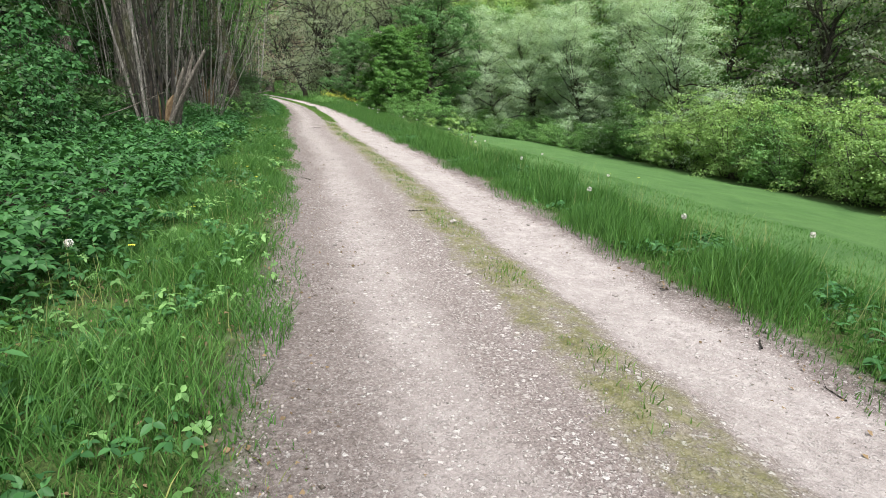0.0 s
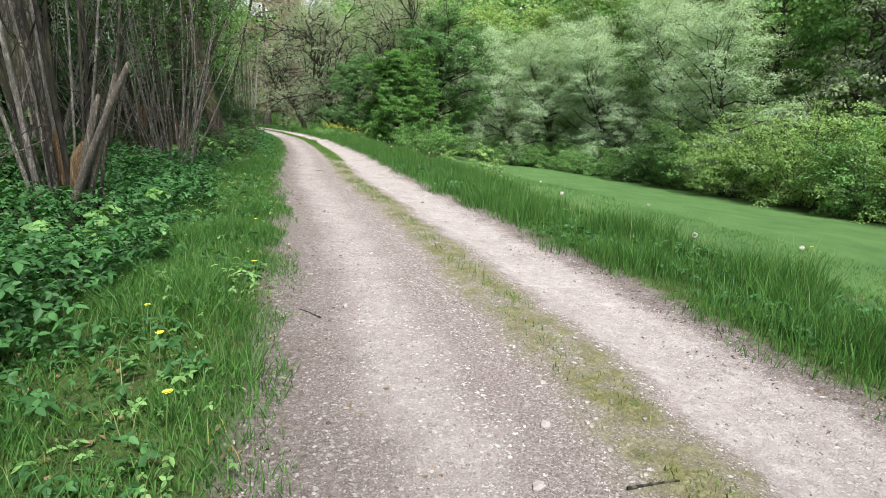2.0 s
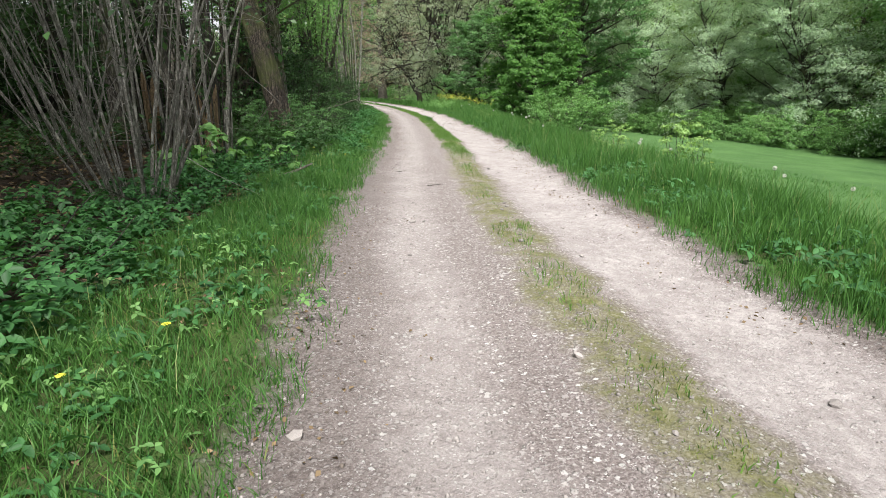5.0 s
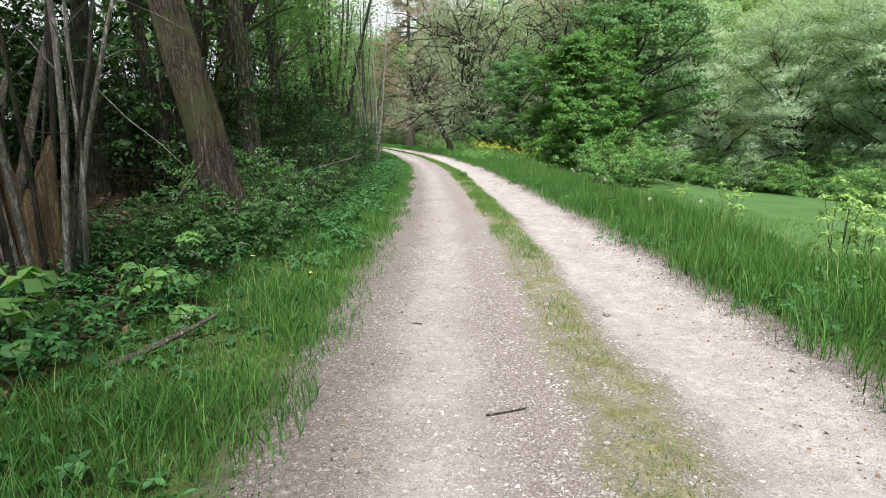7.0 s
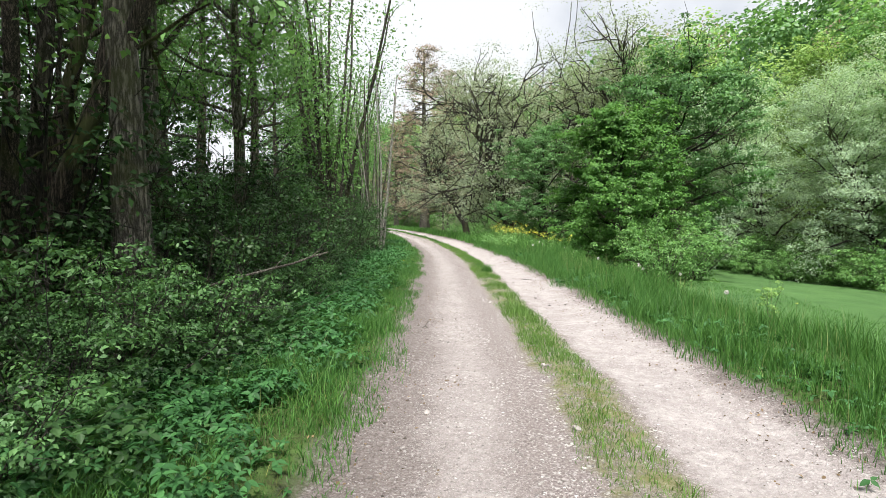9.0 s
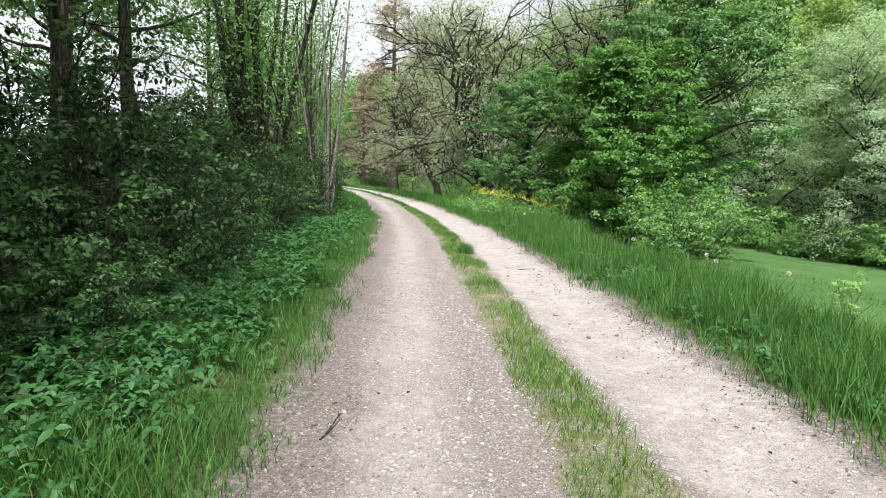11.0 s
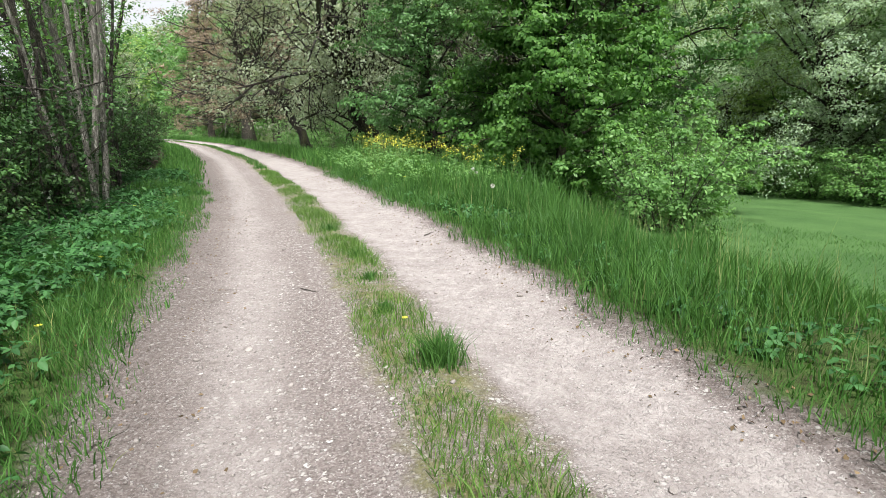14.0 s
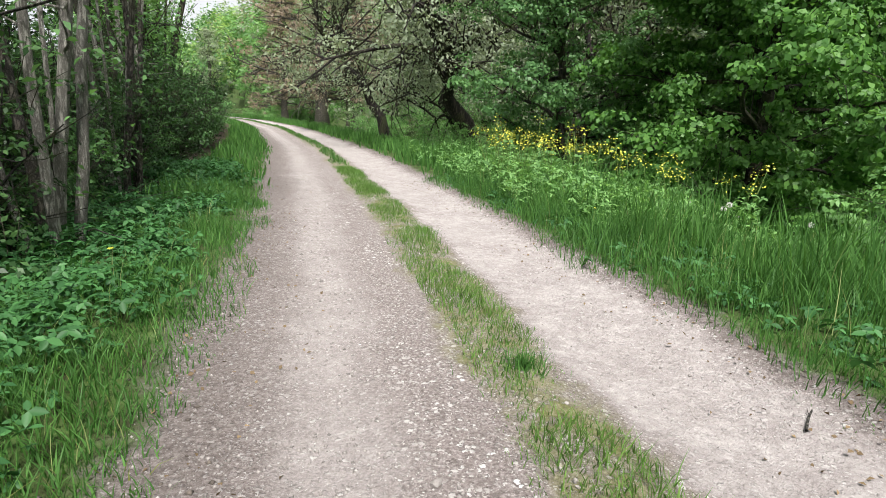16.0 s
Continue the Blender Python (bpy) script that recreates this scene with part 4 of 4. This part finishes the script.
grass("verge_grass", "lush green grass on the woodland verge", M_GRASS, 95000, -3.5, -1.62, 0.6, 14, 0.135, 0.0055, 81, lean=1.1, tuft=0.8)
grass("verge_grass", "lush green grass on the woodland verge", M_GRASS, 98000, -3.1, -1.6, 14, 44, 0.15, 0.0065, 82, lean=0.9, tuft=0.8)
grass("verge_grass", "green grass along the far woodland verge", M_GRASS, 9000, -3.2, -1.7, 42, 90, 0.25, 0.03, 83)
grass("verge_grass", "low grass fringe along the lane", M_GRASS, 16000, 1.22, 1.75, 1.5, 46, 0.09, 0.006, 93, 0.14, 0.9, 0.9)
grass("verge_grass", "tall green grass on the meadow verge", M_GRASS, 62000, 1.25, 2.9, 1.5, 16, 0.23, 0.006, 84, lean=0.7, tuft=1.0)
grass("verge_grass", "tall green grass on the meadow verge", M_GRASS, 90000, 1.3, 3.6, 16, 46, 0.26, 0.007, 85, lean=0.7, tuft=1.0)
grass("verge_grass", "tall green grass on the far meadow verge", M_GRASS, 14000, 1.4, 4.5, 46, 100, 0.34, 0.035, 86)
grass("meadow_grass", "even green meadow grass", M_MEADOW, 90000, 2.7, 11, 2, 50, 0.09, 0.011, 87, 0, 1.5, 0.3)
grass("grass_stalks", "thin pale flowering grass stalks in the verge", M_STALK, 2600, 1.5, 4.5, 1.5, 46, 0.46, 0.004, 94, 0.1, 0.35, 0.3)
grass("grass_stalks", "thin pale flowering grass stalks in the verge", M_STALK, 1300, -3.2, -1.85, 0.6, 44, 0.3, 0.0035, 95, 0.1, 0.45, 0.3)
grass("verge_grass", "dry yellowish blades among the verge grass", M_GRASS_DRY, 9000, -3.4, -1.6, 0.6, 44, 0.10, 0.005, 98, 0.12, 1.3, 0.8)
grass("strip_grass", "short yellowish grass on the lane's middle strip", M_GRASS_DRY, 17000, -0.27, 0.27, 0.8, 26, 0.024, 0.005, 89, 0.1, 1.2, 1.2)
grass("strip_grass", "thin green grass on the lane's middle strip", M_STRIP, 6000, -0.2, 0.2, 2, 30, 0.05, 0.006, 92, 0.1, 0.9, 1.2)
grass("strip_grass", "trodden green grass on the lane's middle strip", M_STRIP, 44000, -0.28, 0.28, 21, 48, 0.075, 0.005, 90, 0.05, 1.0, 0.9, fade=6.0)
grass("strip_grass", "green grass on the far middle strip", M_GRASS, 5000, -0.22, 0.22, 48, 90, 0.11, 0.02, 91, 0.06, 0.6, 0.6)


def undergrowth(name, label, n_plants, per, u0, u1, y0, y1, h, leaf, seed, material):
    rng = np.random.default_rng(seed)
    r, u, y = scatter(rng, n_plants, u0, u1, y0, y1, 0.25)
    hh = h * rng.uniform(0.4, 1.15, n_plants) * (1 + 0.35 * ripple(r[:, 0], y, 1.7, seed))
    g = Geo()
    f = np.sqrt(rng.uniform(0.06, 1, (n_plants, per)))
    off = rng.normal(size=(n_plants, per, 3)) * 0.09
    off[..., 2] = f * hh[:, None]
    pts = (r[:, None] + off).reshape(-1, 3)
    if h > 0.05:
        g.ovals(pts[::2], leaf * 0.95, rng)
    else:
        g.leaves(pts, leaf, rng, 0.9, 0.7, 0.3)
    return stuff(name, g, material, label, "undergrowth")


undergrowth("nettle_patch", "knee-high nettles and herbs along the wood", 3000, 26, -8.0, -2.9, 0.5, 14, 0.48, 0.062, 101, M_NETTLE)
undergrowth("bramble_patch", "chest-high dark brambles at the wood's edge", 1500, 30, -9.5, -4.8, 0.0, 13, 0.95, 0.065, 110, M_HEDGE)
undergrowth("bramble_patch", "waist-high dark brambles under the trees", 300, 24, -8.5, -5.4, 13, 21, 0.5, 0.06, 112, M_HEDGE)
undergrowth("nettle_patch", "low brambles and herbs at the wood's edge", 700, 18, -4.6, -3.1, 13, 23, 0.3, 0.06, 107, M_NETTLE)
undergrowth("nettle_patch", "knee-high herbs and brambles along the wood", 2700, 18, -4.3, -2.3, 22.5, 46, 0.26, 0.055, 102, M_NETTLE)
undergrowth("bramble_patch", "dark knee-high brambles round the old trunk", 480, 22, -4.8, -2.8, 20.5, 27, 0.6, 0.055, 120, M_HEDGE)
undergrowth("debris", "small dead leaves and bark bits on the lane's margin", 1800, 2, 0.95, 1.5, 1, 46, 0.015, 0.025, 108, M_DEAD)
undergrowth("debris", "small dead leaves and bark bits on the lane's margin", 1500, 2, -2.0, -1.2, 1, 46, 0.015, 0.025, 109, M_DEAD)
undergrowth("herb_patch", "broad-leaved herbs among the verge grass", 1900, 7, -3.4, -2.15, 0.5, 46, 0.13, 0.055, 103, M_NETTLE)
undergrowth("herb_patch", "broad-leaved herbs among the meadow verge grass", 1600, 8, 1.6, 2.7, 1.5, 46, 0.14, 0.06, 104, M_NETTLE)
undergrowth("herb_patch", "pale-leaved seedlings and herbs in the verge grass", 260, 10, -3.6, -1.9, 1.5, 16, 0.18, 0.04, 117, M_FRESH)
undergrowth("leaf_litter", "dry grass and fallen leaves in the verge", 1300, 2, -3.4, -1.8, 0.6, 16, 0.03, 0.03, 118, M_DEAD)
undergrowth("leaf_litter", "brown fallen leaves on the woodland floor", 5000, 2, -9, -3.0, 12, 30, 0.03, 0.07, 105, M_DEAD)

# ---------------------------------------------------------------- gravel
def pebbles(name, n, u0, u1, y0, y1, s0, s1, seed, material=None, label="loose pale limestone chips on the lane", category="gravel"):
    rng = np.random.default_rng(seed)
    r, u, y = scatter(rng, n, u0, u1, y0, y1)
    s = s0 + (s1 - s0) * rng.uniform(0, 1, n) ** 3
    oct_ = np.array([[1, 0, 0], [0, 1, 0], [-1, 0, 0], [0, -1, 0], [0, 0, 0.75], [0, 0, -0.5]], float)
    v = oct_[None] * rng.uniform(0.6, 1.25, (n, 6, 1)) * s[:, None, None] * 0.5
    a = rng.uniform(0, 6.28, n)
    ca, sa = np.cos(a)[:, None], np.sin(a)[:, None]
    v = np.stack([v[..., 0] * ca - v[..., 1] * sa, v[..., 0] * sa + v[..., 1] * ca, v[..., 2]], -1) + r[:, None] + np.array([0, 0, 0.0105])
    f = np.array([[0, 1, 4], [1, 2, 4], [2, 3, 4], [3, 0, 4], [1, 0, 5], [2, 1, 5], [3, 2, 5], [0, 3, 5]])
    g = Geo()
    g.add(v.reshape(-1, 3), None, (np.arange(n)[:, None, None] * 6 + f[None]).reshape(-1, 3))
    return stuff(name, g, material or M_STONE, label, category)


pebbles("soil_crumbs", 2200, 1.2, 1.65, 1.2, 46, 0.006, 0.03, 115, M_CLOD, "brown soil crumbs along the lane's edge", "soil")
pebbles("soil_crumbs", 2200, -2.0, -1.35, 1.2, 46, 0.006, 0.035, 116, M_CLOD, "brown soil crumbs along the lane's edge", "soil")
pebbles("gravel", 14000, -1.85, -0.15, 1.0, 12, 0.007, 0.024, 111)
pebbles("gravel", 900, -1.85, -0.9, 1.0, 46, 0.014, 0.045, 119, label="larger white limestone pieces on the lane's margin")
pebbles("gravel", 26000, -1.85, -0.1, 12, 46, 0.007, 0.026, 112)
pebbles("gravel", 1800, 0.2, 1.4, 1.5, 12, 0.006, 0.025, 113)
pebbles("gravel", 3500, 0.2, 1.4, 12, 46, 0.006, 0.024, 114)


# ---------------------------------------------------------------- small things
def uz(u, y):
    x = float(lane(y)) + u
    return x, y, gz(x, y)


def stick(label, x, y, turn, length, r, seed, tilt=4.0, name="fallen_branch", material=None, lift=0.0):
    rng = np.random.default_rng(seed)
    e = tagged(new(name), label, "branch")
    g = Geo()
    b = bough(rng, (-length / 2, 0, 0), (1, 0, 0), length, 9, 0.0, 0.05)
    g.tube(b, np.linspace(r, r * 0.55, 9), 8, rough=0.08, rng=rng)
    part("limb", g, material or M_STICK, e, smooth_shade=True)
    for k in range(3):
        t = Geo()
        p0 = b[int(rng.integers(2, 8))]
        t.tube(bough(rng, p0, (1, rng.uniform(-1, 1), rng.uniform(0.1, 0.5)), length * rng.uniform(0.12, 0.25), 4, 0, 0.15), np.linspace(r * 0.35, r * 0.12, 4), 5)
        part("twig", t, material or M_STICK, e)
    e.matrix_basis = pose(x, y, gz(x, y) + r * 0.7 + lift, 0, -tilt, turn)
    return e


stick("bleached fallen branch lying in the verge grass", -7.35, 21.0, 75, 1.3, 0.028, 201, 3, lift=0.05)
stick("pale mossy pole lying at the wood's edge", -6.55, 19.35, 80, 0.75, 0.025, 202, 2, lift=0.03)
stick("dead limb leaning against the old trunk", -8.6, 22.05, 9, 1.3, 0.024, 203, 50, material=M_STICK, lift=0.42)
stick("thin grey branch reaching out of the shrubs", -8.8, 26.0, 20, 1.6, 0.018, 204, 18, lift=0.75)
stick("thin bare branch arching over the nettles", -5.2, 9.0, 35, 1.7, 0.012, 205, 14, lift=0.5)
for k, (u, y, a, L) in enumerate(((1.25, 3.2, 70, 0.35), (1.3, 4.1, 30, 0.25), (1.15, 2.6, 100, 0.2), (-0.2, 6.4, 20, 0.22), (-1.5, 8.2, 140, 0.25), (-0.6, 19.2, 30, 0.22), (-1.2, 20.4, 170, 0.2), (-1.6, 35.2, 35, 0.4), (-1.5, 33.9, 60, 0.3), (-0.5, 36.0, 150, 0.2), (0.9, 33.3, 10, 0.25), (1.2, 38.2, 60, 0.3), (-1.4, 27.6, 90, 0.25))):
    x, y, z = uz(u, y)
    stick("small dry twig lying on the gravel", x, y, a, L, 0.006, 300 + k, 0, "twig", M_BARK_GREY)


def brushwood(name, label, n, u0, u1, y0, y1, long, seed):
    rng = np.random.default_rng(seed)
    r, u, y = scatter(rng, n, u0, u1, y0, y1)
    g = Geo()
    for p in r:
        d = rng.normal(size=3) * np.array([1, 1, 0.35])
        d[2] = abs(d[2])
        L = long * rng.uniform(0.4, 1.3)
        b = bough(rng, p + np.array([0, 0, rng.uniform(0.01, 0.12)]), d, L, 5, -0.05, 0.16)
        g.tube(b, np.linspace(0.007, 0.002, 5) * rng.uniform(0.6, 1.8), 4, cap=False)
    return stuff(name, g, M_BARK_GREY, label, "brushwood")


brushwood("brushwood", "tangle of dead grey-brown twigs under the trees", 420, -7.5, -3.3, 13, 24.5, 0.7, 801)
brushwood("brushwood", "dead twigs sticking out of the hedge", 260, -4.4, -3.1, 24, 46, 0.8, 802)
brushwood("brushwood", "thin dead twigs among the brambles", 160, -7.5, -3.4, 3, 13, 0.7, 803)


def stone_mesh(seed):
    rng = np.random.default_rng(seed)
    bm = bmesh.new()
    bmesh.ops.create_icosphere(bm, subdivisions=1, radius=0.5)
    for v in bm.verts:
        v.co = Vector((v.co.x * 1.1, v.co.y * 0.85, v.co.z * 0.6)) * (1 + rng.uniform(-0.22, 0.22))
    me = bpy.data.meshes.new("stone")
    bm.to_mesh(me)
    bm.free()
    me.materials.append(M_STONE)
    return me


road_ob = bpy.data.objects["road"]
stones = [stone_mesh(s) for s in range(6)]
srng = np.random.default_rng(77)
for k in range(290):
    y = srng.uniform(1.2, 40)
    u = srng.uniform(-1.8, 0.25) if k % 4 else srng.uniform(0.2, 1.45)
    x, y, z = uz(u, y)
    s = 0.022 + 0.045 * srng.uniform() ** 3
    o = new("stone", stones[k % 6])
    o.parent = road_ob
    o.matrix_basis = pose(x, y, z + s * 0.12, srng.uniform(-20, 20), srng.uniform(-20, 20), srng.uniform(0, 360)) @ Matrix.Scale(s, 4)
for (x, y, s) in ((0.14, 5.75, 0.085), (0.25, 4.1, 0.06), (-0.1, 5.0, 0.05), (-1.55, 4.4, 0.05)):
    o = tagged(new("white_stone", stones[1]), "pale limestone lump lying on the lane", "stone")
    o.matrix_basis = pose(x, y, gz(x, y) + s * 0.2, 8, 0, 60) @ Matrix.Scale(s, 4)


def tuft(label, x, y, n, h, spread, seed):
    rng = np.random.default_rng(seed)
    e = tagged(new("grass_tuft"), label, "grass tuft", "tufts on the lane")
    g = Geo()
    r = np.zeros((n, 3))
    a, d = rng.uniform(0, 6.28, n), np.abs(rng.normal(size=n)) * spread * 0.4
    r[:, 0], r[:, 1] = np.cos(a) * d, np.sin(a) * d
    g.blades(r, h * rng.uniform(0.5, 1.15, n), 0.006 * rng.uniform(0.6, 1.4, n), rng, 0.9)
    tagged(part("grass_spray", g, M_GRASS, e), kind="stuff")
    e.location = (x, y, gz(x, y) - 0.01)
    return e


for k, (x, y, n, h, sp) in enumerate(((-8.02, 34.45, 420, 0.2, 0.2), (-8.62, 36.15, 160, 0.09, 0.13), (-8.4, 35.3, 200, 0.1, 0.14), (-8.85, 37.0, 160, 0.1, 0.15), (-9.4, 38.4, 220, 0.1, 0.2))):
    tuft("spiky green grass tuft growing in the lane's middle", x, y, n, h, sp, 400 + k)


def dandelion(label, head, x, y, h, seed, yellow):
    rng = np.random.default_rng(seed)
    e = tagged(new("dandelion"), label, "flower", "dandelions")
    g = Geo()
    g.tube(np.array([[0, 0, -0.02], [0.01, 0, h * 0.5], [0.015, 0.01, h]]), [0.003, 0.003, 0.002], 4)
    part("stalk", g, M_STEM, e)
    c = Geo()
    if yellow:
        a = np.arange(26) * 2.399
        rr = 0.019 * np.sqrt(np.arange(26) / 26)
        c.leaves(np.stack([np.cos(a) * rr + 0.015, np.sin(a) * rr + 0.01, h + 0.008 - rr * 0.2], 1), 0.014, rng, 3.0, 0.6)
    else:
        d = rng.normal(size=(90, 3))
        d /= np.linalg.norm(d, axis=1)[:, None]
        c.leaves(d * 0.024 + np.array([0.015, 0.01, h + 0.015]), 0.014, rng, 0.0, 0.8)
    part(head, c, M_YELLOW if yellow else M_SEED, e)
    e.location = (x, y, gz(x, y))
    return e


drng = np.random.default_rng(5)
for k in range(16):
    x, y, z = uz(drng.uniform(-3.0, -1.95), drng.uniform(3, 12) if k % 2 else drng.uniform(12, 40))
    dandelion("yellow dandelion flower in the verge grass", "flower_head", x, y, drng.uniform(0.14, 0.24), 500 + k, True)
dandelion("yellow dandelion flower on the lane's middle strip", "flower_head", -8.25, 34.95, 0.07, 530, True)
for k in range(34):
    x, y, z = uz(drng.uniform(1.8, 5.2), drng.uniform(5, 44))
    dandelion("white dandelion seed head in the meadow grass", "seed_head", x, y, drng.uniform(0.3, 0.46), 550 + k, k % 5 == 0)
dandelion("white dandelion seed head in the meadow grass", "seed_head", 1.33, 9.8, 0.3, 600, False)
dandelion("white dandelion seed head in the verge grass", "seed_head", -2.3, 3.3, 0.22, 601, False)


def mustard(seed):
    rng = np.random.default_rng(seed)
    e = tagged(new("flowering_plant"), "tall green plant with loose yellow flower clusters", "flower", "yellow flowers on the verge")
    tops = []
    for k in range(6):
        g = Geo()
        a = k * 2.399
        b = bough(rng, (0, 0, -0.05), (math.cos(a) * 0.35, math.sin(a) * 0.35, 1), rng.uniform(0.8, 1.12), 6, 0.1, 0.06)
        g.tube(b, np.linspace(0.006, 0.003, 6), 4)
        part("stem", g, M_STEM, e)
        tops.append(b)
    lf = Geo()
    allp = np.vstack([t[:4] for t in tops])
    lf.leaves(allp[rng.integers(0, len(allp), 90)] + rng.normal(size=(90, 3)) * 0.07, 0.1, rng)
    part("foliage", lf, M_FRESH, e)
    for t in tops:
        f = Geo()
        f.leaves(t[-1] + rng.normal(size=(16, 3)) * np.array([0.055, 0.055, 0.04]), 0.026, rng, 0.8, 0.9)
        tagged(part("inflorescence", f, M_YELLOW, e), kind="stuff")
    return e


plants = [mustard(701), mustard(702)]
mrng = np.random.default_rng(9)
spots = [(1.85 + mrng.uniform(0, 0.9) + k * 0.075, 45.2 - k * 0.09 + mrng.uniform(-0.5, 0.9)) for k in range(25) if k % 5 < 3]
for k, (u, y) in enumerate(spots):
    x, y, z = uz(u, y)
    if k < 2:
        put(plants[k], x, y, mrng.uniform(0, 360), mrng.uniform(0.95, 1.2), 0.0)
    else:
        again(plants[k % 2], x, y, mrng.uniform(0, 360), mrng.uniform(0.95, 1.2), 0.0)
undergrowth("tall_herb_patch", "waist-high green herbs among the yellow flowers", 420, 20, 1.8, 4.6, 41.5, 49, 0.55, 0.06, 106, M_FRESH)
grass("tall_grass", "waist-high blue-green grass among the yellow flowers", M_GRASS, 9000, 1.9, 4.6, 39.5, 52, 0.55, 0.014, 97, 0.2, 0.55, 0.6)
